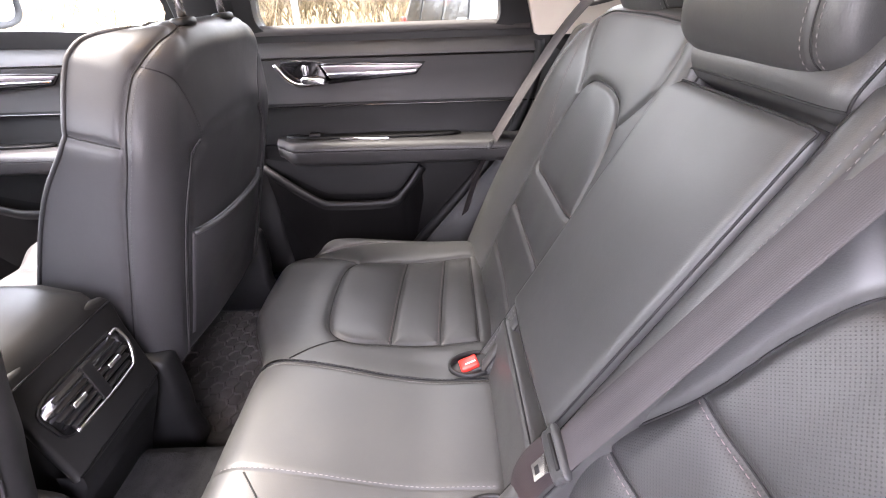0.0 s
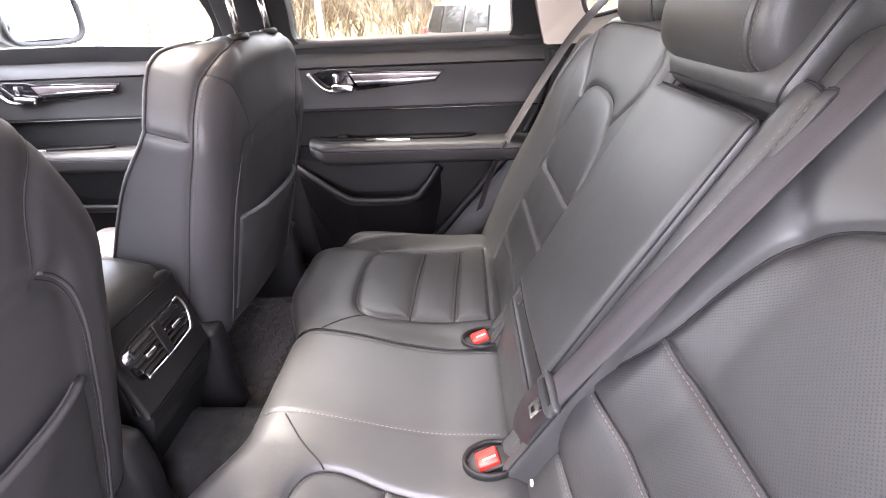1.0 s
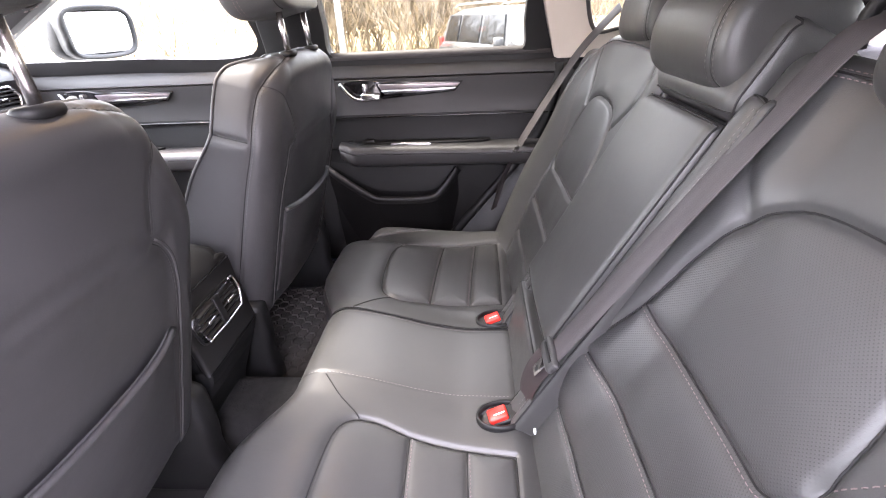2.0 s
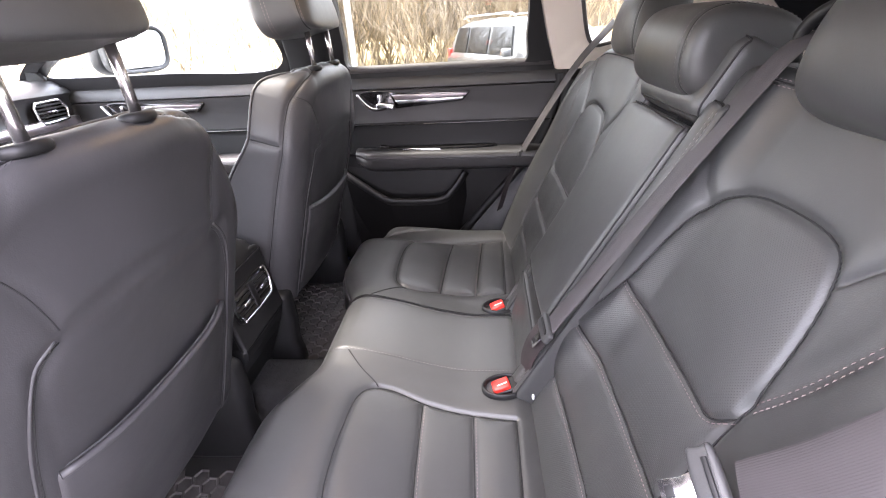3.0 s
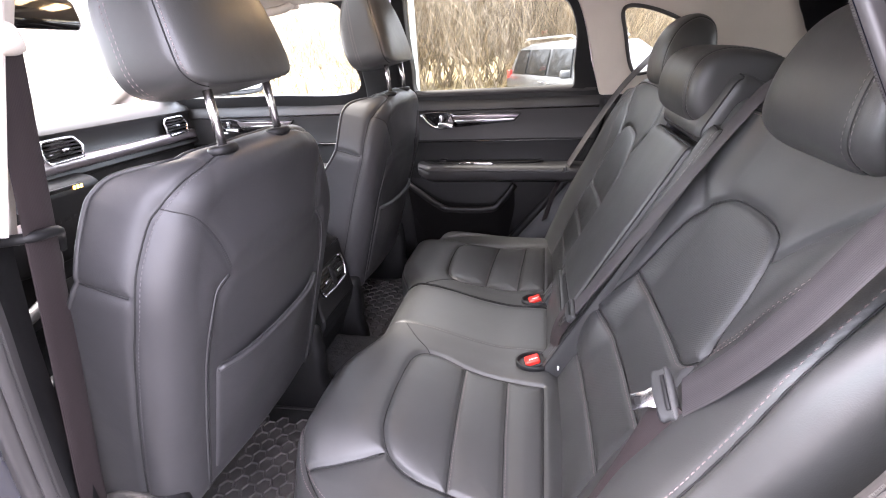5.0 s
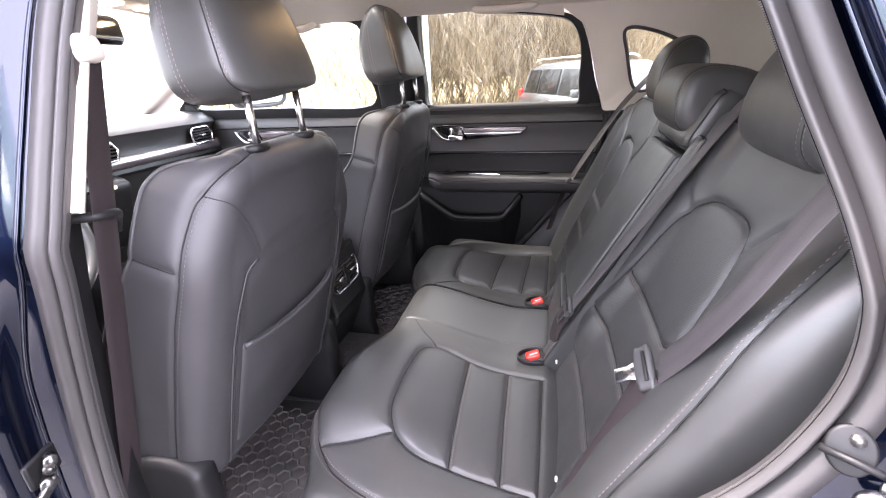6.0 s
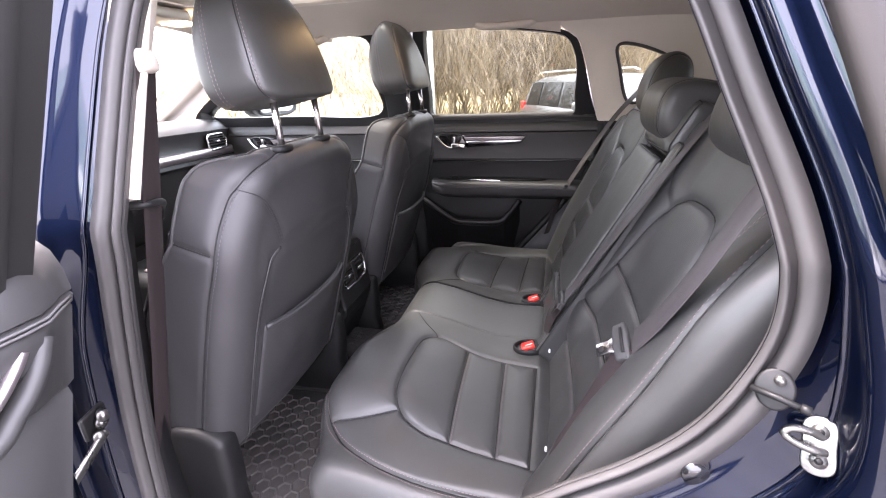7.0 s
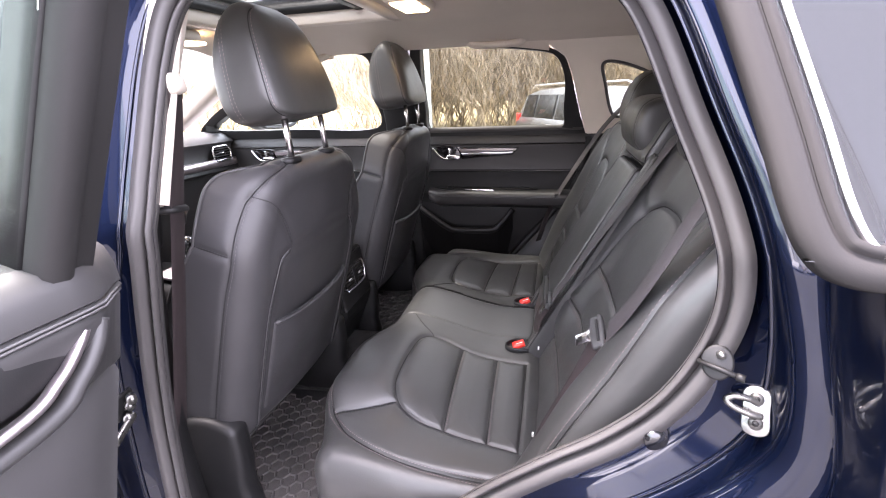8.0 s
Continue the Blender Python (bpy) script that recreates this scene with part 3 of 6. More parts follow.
            if not sewn:
                CV = join(CV, tube([m4 @ Vector(p) for p in pts[::4]], 0.0011, 5, (0.1, 1, 0.2)))
            run = np.r_[0, np.cumsum(np.linalg.norm(np.diff(pts, axis=0), axis=1))]
            for gap in ((-0.004, 0.004) if sewn else (-0.005,)):
                for a in np.arange(0, run[-1] - 0.006, 0.0068):
                    p0, p1, nn = (np.array([np.interp(w, run, arr[:, c]) for c in range(3)]) for w, arr in ((a, pts), (a + 0.0042, pts), (a, out)))
                    side = np.cross(p1 - p0, nn)
                    side /= np.linalg.norm(side) + 1e-9
                    base = side * gap + nn * 0.0008
                    kk = len(GV)
                    GV += [m4 @ Vector(w + base) for w in (p0 - side * 0.0005, p0 + side * 0.0005, p1 + side * 0.0005, p1 - side * 0.0005, (p0 + p1) / 2 + nn * 0.0008)]
                    GF += [(kk, kk + 1, kk + 4), (kk + 1, kk + 2, kk + 4), (kk + 2, kk + 3, kk + 4), (kk + 3, kk, kk + 4)]
    if gusset:
        part("gusset_stitching", GV, GF, THREADR, ob, smooth=False, kind="stuff")
        part("gusset_seam", *CV, SEAMK, ob, kind="stuff")
    for s in (-1, 1):
        if post:
            top = m4 @ Vector((0.030, s * post_gap / 2, mid[1] - tall * 0.34))
            low = Vector(post[0 if s < 0 else 1])
            part("post", *tube([top, top.lerp(low, 0.5), low + (low - top) * 0.06], 0.006, 14), STEEL, parent, "bright steel headrest post")
            part("post_collar", *moved(prism([(0.017 * math.cos(a), 0.024 * math.sin(a)) for a in np.linspace(0, 2 * math.pi, 28, endpoint=False)], 0.012, 0.005, seg=3), Matrix.Translation(low + Vector((0, 0, -0.010))) @ pose(0, 0, 0, 0, -6, 0)), HARD, parent)
    return ob


bench = thing("rear_bench_seat", "three-place black leather rear bench with grey stitching", "car seat")
bench_cushion(bench)
bench_back(bench)
OUTER_REST = [(-0.030, -0.088), (-0.056, -0.062), (-0.062, 0.0), (-0.045, 0.058), (-0.005, 0.088), (0.038, 0.070), (0.058, 0.0), (0.050, -0.070), (0.012, -0.092)]
CENTRE_REST = [(-0.048, -0.062), (-0.074, -0.040), (-0.078, 0.006), (-0.060, 0.050), (-0.018, 0.066), (0.045, 0.056), (0.084, 0.034), (0.078, 0.008), (0.020, -0.026), (-0.020, -0.056)]
headrest(bench, (0.580, YC - 0.368, 1.262), OUTER_REST, 0.25, 14, seam=0.094, taper=0.16, cheek=0.34, thread=THREAD, rows=(0.006, -0.006), sides=(-1,))
headrest(bench, (0.562, YC + 0.362, 1.276), OUTER_REST, 0.225, 12, seam=0.088, taper=0.26, thread=THREAD, rows=(0.006, -0.006), sides=(-1,))
headrest(bench, (0.541, -0.001, 1.232), CENTRE_REST, 0.262, 0, seam=0.104, taper=0.04, cheek=0.36, thread=THREAD, rows=(0.007, -0.007), sides=(-1,))

# ---- front seats
FRONT_REST = [(0.064, -0.088), (0.058, -0.050), (0.040, 0.010), (0.016, 0.064), (-0.012, 0.096), (-0.042, 0.102), (-0.070, 0.070), (-0.084, 0.010), (-0.080, -0.056), (-0.062, -0.100), (-0.036, -0.112), (0.018, -0.103), (0.056, -0.094)]


def front_seat(y0, label, name="front_seat"):
    seat = thing(name, label, "car seat", "front seats")
    O, B, N = (-0.515, y0, 0), (0.3, 0, 1.0), (0.958, 0, -0.287)
    A = (0, 1, 0)
    def half(v):
        return 0.190 - 0.075 * smooth((v - 1.04) / 0.20) - 0.01 * smooth((0.86 - v) / 0.2)
    def top(u):
        return 1.168 - 0.045 * smooth((np.abs(u) - 0.09) / 0.13)
    def swell(u, v):
        h = 0.020 * (1 - (u / 0.24) ** 2) - 0.028 * smooth((v - 1.02) / 0.2)
        h -= 0.0045 * smooth((1.072 - v) / 0.03) * (1 - smooth((np.abs(u) - 0.150) / 0.022))
        return h
    sA = curve([(-0.272, 0.62), (-0.275, 0.85), (-0.266, 1.04), (-0.232, 1.13), (-0.172, 1.195), (-0.118, 1.222), (-0.085, 1.235)], 8)
    sB = [(-p[0], p[1]) for p in sA]
    fA = curve([(-0.42, 0.70), (-0.40, 0.85), (-0.375, 0.97), (-0.335, 1.065), (-0.30, 1.14), (-0.255, 1.20), (-0.18, 1.25), (-0.09, 1.275), (0.0, 1.28), (0.09, 1.275), (0.18, 1.25), (0.255, 1.20), (0.30, 1.14), (0.335, 1.065), (0.375, 0.97), (0.40, 0.85), (0.42, 0.70)], 8)
    hA, hB = [(-0.268, 1.065), (-0.335, 1.065)], [(0.268, 1.065), (0.335, 1.065)]
    yA = curve([(-0.206, 1.162), (-0.170, 1.148), (-0.143, 1.112), (-0.126, 1.066)], 8)
    yB = [(-p[0], p[1]) for p in yA]
    pA = curve([(-0.166, 0.66), (-0.172, 0.80), (-0.172, 0.93), (-0.164, 1.00), (-0.150, 1.035), (-0.128, 1.054)], 8)
    fold = curve([(-0.124, 1.064), (-0.06, 1.072), (0.0, 1.075), (0.06, 1.072), (0.124, 1.064)], 6)
    pB = [(-p[0], p[1]) for p in pA]
    cov = Cover(O, A, B, N, (lambda v: -half(v), half), (0.68, top), (0.06, 0.06, 0.04, 0.06), (0.30, 0.30, 0.06, 0.24), 0.0045, swell,
                seams=[sA, sB, hA, hB], soft=[fold, yA, yB, pA, pB], sink=0.5, deep=0.0026, pull=0.0032, wide=0.013, wrinkle=0.0014)
    shell = np.vstack([[(-0.42, 0.60)], fA, [(0.42, 0.60)]])
    cov.build("backrest", SEATBACK, seat, "leather seat back with side piping", keep=lambda u, v: within(u, v, shell))
    cov.cord([sA, sB, hA, hB], seat, 0.0011, 0.0004)
    cov.cord([yA, yB, pA, pB], seat, 0.0008, 0.0002)
    for q in (pA, pB):
        cov.piping(resample_open(offset(q, 0.006 if q is pA else -0.006), 0.008), 0.0022, SEATBACK, seat)
    cov.piping(resample_open(fA, 0.008), 0.0032, SEATBACK, seat)
    cov.stitch([offset(sA, -0.006), offset(sB, 0.006)], DIMTHREAD, seat, thick=0.0008)
    # map pocket: a leather sheet that stands off the lower back
    pk = Cover(np.array(O) + np.array(N) * 0.003, A, B, N, (-0.150, 0.150), (0.70, 0.906), 0.008, (0.012, 0.012, 0.0, 0.012), 0.005,
               lambda u, v: swell(u, v) + 0.013 * smooth((v - 0.72) / 0.17) * (1 - (u / 0.158) ** 4), wrinkle=0.0015)
    pk.build("map_pocket", SEATBACK, seat, "leather map pocket")
    P, Nn = pk.place([(u, 0.911) for u in np.linspace(-0.156, 0.156, 24)], 0.001)
    part("pocket_hem", *sweep(P, circle(0.005, 8), Nn), SEATBACK, seat)
    # front pad and seat cushion
    fr = Cover((-0.945, y0, 0), A, (0.6, 0, 1), (-0.857, 0, 0.515), (lambda v: -half(v) - 0.01, lambda v: half(v) + 0.01), (0.66, 1.09), 0.045, (0.055, 0.055, 0.02, 0.05), 0.01, lambda u, v: 0.02 * (np.abs(u) / 0.2) ** 3)
    fr.build("backrest_pad", LEATHER, seat)
    cu = Cover((-0.62, y0, 0.0), A, (-1, 0, 0), (0, 0, 1), (-0.21, 0.21), (-0.20, 0.22), 0.05, (0.16, 0.16, 0.1, 0.16), 0.01, lambda u, v: 0.66 + 0.03 * smooth((np.abs(u) - 0.13) / 0.06) + 0.03 * smooth((v - 0.05) / 0.15), seams=[[(-0.14, -0.2), (-0.13, 0.22)], [(0.14, -0.2), (0.13, 0.22)]], pull=0.01)
    cu.build("seat_cushion", LEATHER, seat)
    part("seat_base", *rbox((0.34, 0.40, 0.12), 0.03, (-0.66, y0, 0.55)), HARD, seat)
    for s in (-1, 1):
        part("side_cover", *prism(curve([(-0.30, 0.58), (-0.296, 0.68), (-0.312, 0.718), (-0.40, 0.728), (-0.52, 0.66), (-0.80, 0.62), (-0.82, 0.50), (-0.34, 0.47)], 5, True), 0.05, 0.014, basis((0, y0 + s * 0.232 + 0.025, 0), (1, 0, 0), (0, 0, 1))), HARD, seat, "moulded plastic side cover")
        part("seat_rail", *rbox((0.50, 0.045, 0.045), 0.01, (-0.80, y0 + s * 0.17, 0.46)), HARD, seat)
        part("rail_bracket", *rbox((0.07, 0.05, 0.11), 0.012, (-0.58, y0 + s * 0.17, 0.495)), HARD, seat)
    # headrest
    feet = [cov.place((s * 0.0685 - 0.009, 1.236), 0.004)[0][0] for s in (-1, 1)]
    headrest(seat, (-0.228, y0 - 0.004, 1.388), FRONT_REST, 0.256, 0, post_gap=0.137, post=feet, taper=0.30, cheek=0.46, sides=(), gusset=(((-0.006, 0.088), (0.046, -0.094), 0.004, False), ((-0.052, 0.092), (-0.020, -0.108), -0.004, True)))
    return seat


DRIVER_Y, PASS_Y = -0.395, 0.335
front_seat(DRIVER_Y, "black leather driver's seat seen from behind, headrest raised")
front_seat(PASS_Y, "black leather passenger seat seen from behind, headrest raised")

# ---- car shell
def far_y(z, base=0.715):
    """The far side's inner face: upright below the belt, leaning in above it."""
    return base - 0.36 * np.maximum(np.asarray(z, float) - 1.16, 0)


def near_y(z, base=-0.735):
    return base + 0.40 * np.maximum(np.asarray(z, float) - 1.15, 0)


def ray_ring(hole, outer, n):
    """Points of two outlines on the same rays from the hole's middle."""
    c = np.mean(resample(hole, 200), axis=0)
    out = []
    for loop in (hole, outer):
        q = resample(loop, 1600)
        ang = np.arctan2(q[:, 1] - c[1], q[:, 0] - c[0])
        out.append((q, ang))
    want = np.linspace(-np.pi, np.pi, n, endpoint=False)
    res = []
    for q, ang in out:
        res.append(np.array([q[np.argmin(np.abs(np.angle(np.exp(1j * (ang - w)))))] for w in want]))
    return res


def framed(name, hole, outer, yf, mt, parent, depth=0.03, sign=1, lip=0.006, n=160, label=""):
    """A panel with a hole through it, in x and z, that follows the side's lean; depth goes outwards."""
    h, o = ray_ring(hole, outer, n)
    c = h.mean(0)
    mid = h + (o - h) * 0.12
    rings = [(h, depth), (h, 0.004), (h + (o - h) * 0.02, 0.0), (mid, -0.001), (o, 0.0), (o, depth)]
    V, F = [], []
    for k, (r, d) in enumerate(rings):
        V += [(x, float(yf(z)) + sign * d, z) for x, z in r]
    F = grid_faces(len(rings), n, False, True, flip=(sign > 0))
    return part(name, V, F, mt, parent, label, sharp=35)


def pane(name, hole, yf, mt, parent, out=0.02, label=""):
    q = resample(hole, 80)
    V = [(x, float(yf(z)) + out, z) for x, z in q] + [(x, float(yf(z)) + out + 0.004 * (1 if out > 0 else -1), z) for x, z in q]
    n = len(q)
    F = [tuple(range(n)), tuple(range(2 * n - 1, n - 1, -1))] + [(i, (i + 1) % n, n + (i + 1) % n, n + i) for i in range(n)]
    ob = part(name, V, F, mt, parent, label, smooth=False)
    ob.visible_shadow = False
    return ob


REAR_HOLE = curve([(-0.236, 1.172), (-0.241, 1.26), (-0.240, 1.38), (-0.232, 1.475), (-0.216, 1.499), (-0.185, 1.503), (-0.07, 1.492), (0.05, 1.478), (0.16, 1.465), (0.245, 1.452), (0.286, 1.434), (0.311, 1.392), (0.323, 1.335), (0.321, 1.25), (0.311, 1.166), (0.15, 1.166), (-0.10, 1.168)], 5, True)
REAR_EDGE = curve([(-0.295, 1.14), (-0.29, 1.30), (-0.272, 1.48), (-0.240, 1.512), (-0.185, 1.517), (-0.07, 1.506), (0.05, 1.492), (0.16, 1.479), (0.250, 1.466), (0.300, 1.447), (0.324, 1.420), (0.350, 1.350), (0.377, 1.25), (0.409, 1.150), (0.40, 1.14), (0.15, 1.135), (-0.10, 1.135)], 5, True)
FRONT_HOLE = curve([(-0.475, 1.19), (-0.465, 1.33), (-0.45, 1.45), (-0.50, 1.485), (-0.62, 1.487), (-0.78, 1.455), (-0.98, 1.365), (-1.29, 1.225), (-1.30, 1.195), (-0.85, 1.19)], 6, True)
FRONT_EDGE = curve([(-0.43, 1.15), (-0.425, 1.33), (-0.41, 1.47), (-0.48, 1.515), (-0.63, 1.518), (-0.80, 1.485), (-1.02, 1.39), (-1.34, 1.235), (-1.36, 1.16), (-0.85, 1.15)], 6, True)
QUARTER = curve([(0.452, 1.395), (0.468, 1.33), (0.492, 1.245), (0.515, 1.212), (0.55, 1.212), (0.63, 1.235), (0.685, 1.275), (0.665, 1.33), (0.58, 1.378), (0.49, 1.405)], 6, True)

car = thing("car_body", "dark blue car body around the rear door opening", "car body")

# beige upper trim behind the far doors, with the quarter window in it
framed("c_pillar_trim", QUARTER, [(0.412, 1.145), (0.380, 1.25), (0.353, 1.350), (0.328, 1.420), (0.302, 1.452), (0.24, 1.474), (0.24, 1.512), (0.33, 1.512), (0.60, 1.515), (1.25, 1.46), (1.30, 1.145), (0.8, 1.145), (0.5, 1.145)], lambda z: far_y(z, 0.70), BEIGE, car, 0.05, label="beige moulded pillar trim")
part("quarter_window_seal", *tube([(x, float(far_y(z, 0.70)) - 0.002, z) for x, z in QUARTER], 0.006, 8, closed=True), RUBBER, car)
pane("quarter_window", QUARTER, lambda z: far_y(z, 0.70), PRIVACY, car, 0.03).visible_shadow = True
pane("cargo_pillar_trim", curve([(0.93, 1.43), (0.950, 1.33), (0.995, 1.28), (1.06, 1.235), (1.28, 1.20), (1.28, 1.44)], 5, True), lambda z: far_y(z, 0.70), GLOSSB, car, -0.010, "black rounded trim at the tailgate").visible_shadow = True
# far B-pillar trim
V, F = sweep([(-0.36, float(far_y(z, 0.72)), z) for z in np.linspace(0.5, 1.52, 14)], [(-0.075, 0), (-0.06, 0.02), (0.06, 0.02), (0.075, 0), (0.075, -0.05), (-0.075, -0.05)], (0, -1, 0))
part("b_pillar_trim", V, F, HARD, car)
# beige trim between the far rear window and the roof
over = curve([(-0.30, 1.50), (-0.26, 1.508), (-0.185, 1.519), (-0.07, 1.508), (0.05, 1.494), (0.16, 1.481), (0.26, 1.466)], 6)
part("window_header_trim", [(x, float(far_y(z, 0.70)) + d, z) for d, up in ((0.012, -0.012), (0.0, -0.012), (-0.004, 0.0), (-0.006, 0.045), (0.03, 0.05)) for x, z in over + [0, up]], grid_faces(5, len(over)), LINER, car, "beige trim above the window", sharp=50)
# roof rail trim, far and near
for s in (1, -1):
    yf = (lambda z: float(far_y(z, 0.70))) if s > 0 else (lambda z: float(near_y(z, -0.72)))
    line = [(x, yf(z), z) for x, z in ((-1.0, 1.42), (-0.8, 1.49), (-0.5, 1.515), (-0.1, 1.525), (0.3, 1.515), (0.8, 1.49), (1.3, 1.44))]
    part("roof_rail_trim", *sweep(curve(line, 6), [(-0.03, 0.01), (0.0, -0.012), (0.03, 0.012), (0.02, 0.05), (-0.02, 0.05)], (0, 0, 1)), LINER, car)

# headliner with the sunroof opening
def headliner():
    xs = np.r_[np.linspace(-1.02, -0.80, 8), np.linspace(-0.78, -0.24, 14), np.linspace(-0.215, 1.35, 40)]
    ys = np.r_[np.linspace(-0.625, -0.37, 12), np.linspace(-0.33, 0.27, 14), np.linspace(0.31, 0.585, 12)]
    V = []
    for x in xs:
        for y in ys:
            a = abs(y - YC) / 0.6
            V.append((x, y, 1.565 - 0.075 * a ** 3 - 0.10 * max(0, x - 0.45) ** 2 - 0.10 * max(0, -0.6 - x)))
    m = len(ys)
    F = [(i * m + j, (i + 1) * m + j, (i + 1) * m + j + 1, i * m + j + 1) for i in range(len(xs) - 1) for j in range(m - 1)
         if not (-0.80 < (xs[i] + xs[i + 1]) / 2 < -0.23 and -0.34 < (ys[j] + ys[j + 1]) / 2 < 0.28)]
    ob = part("ceiling", V, F, LINER)
    return tagged(ob, "beige woven cloth headliner with a sunroof opening", "ceiling", kind="structure")


headliner()
sr = thing("sunroof", "tinted glass sunroof in a dark frame", "sunroof")
rim = curve([(-0.79, -0.31, 1.56), (-0.79, 0.25, 1.56), (-0.75, 0.29, 1.56), (-0.27, 0.29, 1.56), (-0.225, 0.25, 1.56), (-0.225, -0.31, 1.56), (-0.27, -0.35, 1.56), (-0.75, -0.35, 1.56)], 6, True)
part("frame", *sweep(rim, [(-0.022, 0.0), (-0.016, -0.008), (0.016, -0.008), (0.022, 0.0), (0.022, 0.05), (-0.022, 0.05)], (0, 0, 1), True), BEIGE, sr)
part("inner_frame", *sweep(rim * [0.96, 0.96, 1] + [-0.02, 0, 0.03], [(-0.03, 0.0), (0.02, 0.0), (0.02, 0.03), (-0.03, 0.03)], (0, 0, 1), True), HARD, sr)
part("glass", *rbox((0.58, 0.66, 0.006), 0.002, (-0.51, YC, 1.615)), ROOFGLASS, sr)
for s, y in enumerate((-0.03, 0.09)):
    part("crossbar", *rbox((0.03, 0.62, 0.02), 0.006, (-0.33 - 0.3 * s, YC, 1.595)), HARD, sr)

# roof skin with the same opening, windscreen frame, tailgate
def strip(name, pts, prof, mt, parent, up=(0, 0, 1), label=""):
    return part(name, *sweep(curve(pts, 6), prof, up), mt, parent, label)


roofV, roofF = [], []
for (x0, x1, y0, y1) in ((-1.0, -0.81, -0.62, 0.58), (-0.81, -0.2, -0.62, -0.36), (-0.81, -0.2, 0.30, 0.58), (-0.2, 1.5, -0.62, 0.58)):
    v, f = rbox((x1 - x0, y1 - y0, 0.02), 0.004, ((x0 + x1) / 2, (y0 + y1) / 2, 1.64), seg=1)
    roofV, roofF = join((roofV, roofF), (v, f))
part("roof", roofV, roofF, PAINT, car, sharp=30)
for s in (1, -1):
    yb, yt = (0.74, 0.57) if s > 0 else (-0.78, -0.61)
    strip("a_pillar", [(-1.80, yb, 1.10), (-1.45, yb - s * 0.05, 1.27), (-1.0, yt + s * 0.01, 1.49), (-0.85, yt, 1.53)], [(-0.045, -0.03), (0.045, -0.03), (0.04, 0.04), (-0.04, 0.04)], BEIGE, car, label="light plastic windscreen pillar")
strip("windscreen_header", [(-1.0, -0.62, 1.52), (-1.04, YC, 1.555), (-1.0, 0.58, 1.52)], [(-0.05, -0.02), (0.05, -0.02), (0.05, 0.05), (-0.05, 0.05)], LINER, car)
part("windscreen", *(lambda q: (q[0], q[1]))(sweep(curve([(-1.02, YC, 1.56), (-1.4, YC, 1.36), (-1.85, YC, 1.10)], 8), [(-0.66, 0), (0.66, 0), (0.66, 0.005), (-0.66, 0.005)], (0, 0, 1))), GLASS, car).visible_shadow = False
# painted-on dealer writing, unreadable from inside
for k, w in enumerate((0.035, 0.05, 0.05, 0.05, 0.045, 0.05)):
    part("windscreen_mark", *rbox((0.045, w * 0.8, 0.002), 0.0008, (-1.12, -0.02 + k * 0.062, 1.512), (0, 27, 0)), WHITE, car, "pale painted mark on the windscreen")
# tailgate
part("tailgate", *rbox((0.06, 1.30, 0.72), 0.03, (1.44, YC, 0.80)), HARD, car)
part("tailgate_window", *rbox((0.006, 1.16, 0.36), 0.002, (1.38, YC, 1.33), (0, -22, 0)), PRIVACY, car, "dark tinted tailgate window")
part("tailgate_surround", *tube(curve([(1.30, -0.58, 1.16), (1.23, -0.54, 1.48), (1.22, YC, 1.51), (1.23, 0.48, 1.48), (1.30, 0.52, 1.16)], 8), 0.035, 8), BEIGE, car)
# lower side walls and bonnet close the shell
part("far_side_wall", *rbox((3.6, 0.05, 0.85), 0.02, (-0.2, 0.83, 0.70)), PAINT, car)
part("far_quarter_panel", *rbox((1.02, 0.04, 0.75), 0.02, (0.90, 0.742, 0.77)), HARD, car)
FS = curve([(0.424, 1.135), (0.425, 1.10), (0.412, 1.02), (0.375, 0.93), (0.315, 0.845), (0.245, 0.76), (0.17, 0.67), (0.08, 0.56)], 8)
part("far_door_seal", *sweep([(x, 0.712, z) for x, z in FS], [(-0.016, -0.006), (-0.012, 0.010), (0.0, 0.016), (0.012, 0.010), (0.016, -0.006)], (0, -1, 0)), HARD, car, "black rubber seal along the closed door")
part("wheel_arch_trim", *(lambda L: ([(x + o, y, z - o * 0.5) for o, y in ((0.012, 0.705), (0.03, 0.690), (0.08, 0.680), (0.16, 0.70)) for x, z in L], grid_faces(4, len(L), flip=True)))(FS), GREYP, car, "grey moulded wheel-arch trim")
part("near_front_panel", *rbox((1.15, 0.06, 0.72), 0.03, (-1.05, -0.80, 0.76)), PAINT, car)
part("bonnet", *rbox((1.2, 1.5, 0.10), 0.05, (-2.35, YC, 0.98), (0, -4, 0)), PAINT, car)
part("bulkhead", *rbox((0.05, 1.5, 0.75), 0.01, (-1.78, YC, 0.72)), HARD, car)

# floor
def floor_z(x, y):
    a = abs(y - YC)
    return 0.435 + 0.135 * float(1 - smooth((a - 0.05) / 0.09)) + 0.03 * float(smooth((x + 0.02) / 0.08))


xs, ys = np.linspace(-1.75, 1.42, 90), np.linspace(-0.74, 0.71, 70)
floor = part("floor", [(x, y, floor_z(x, y)) for x in xs for y in ys], grid_faces(len(xs), len(ys)), CARPET)
tagged(floor, "dark grey carpeted car floor with a centre tunnel", "floor", kind="structure")
part("underbody", *rbox((3.2, 1.45, 0.06), 0.01, (-0.2, YC, 0.28)), HARD, car)


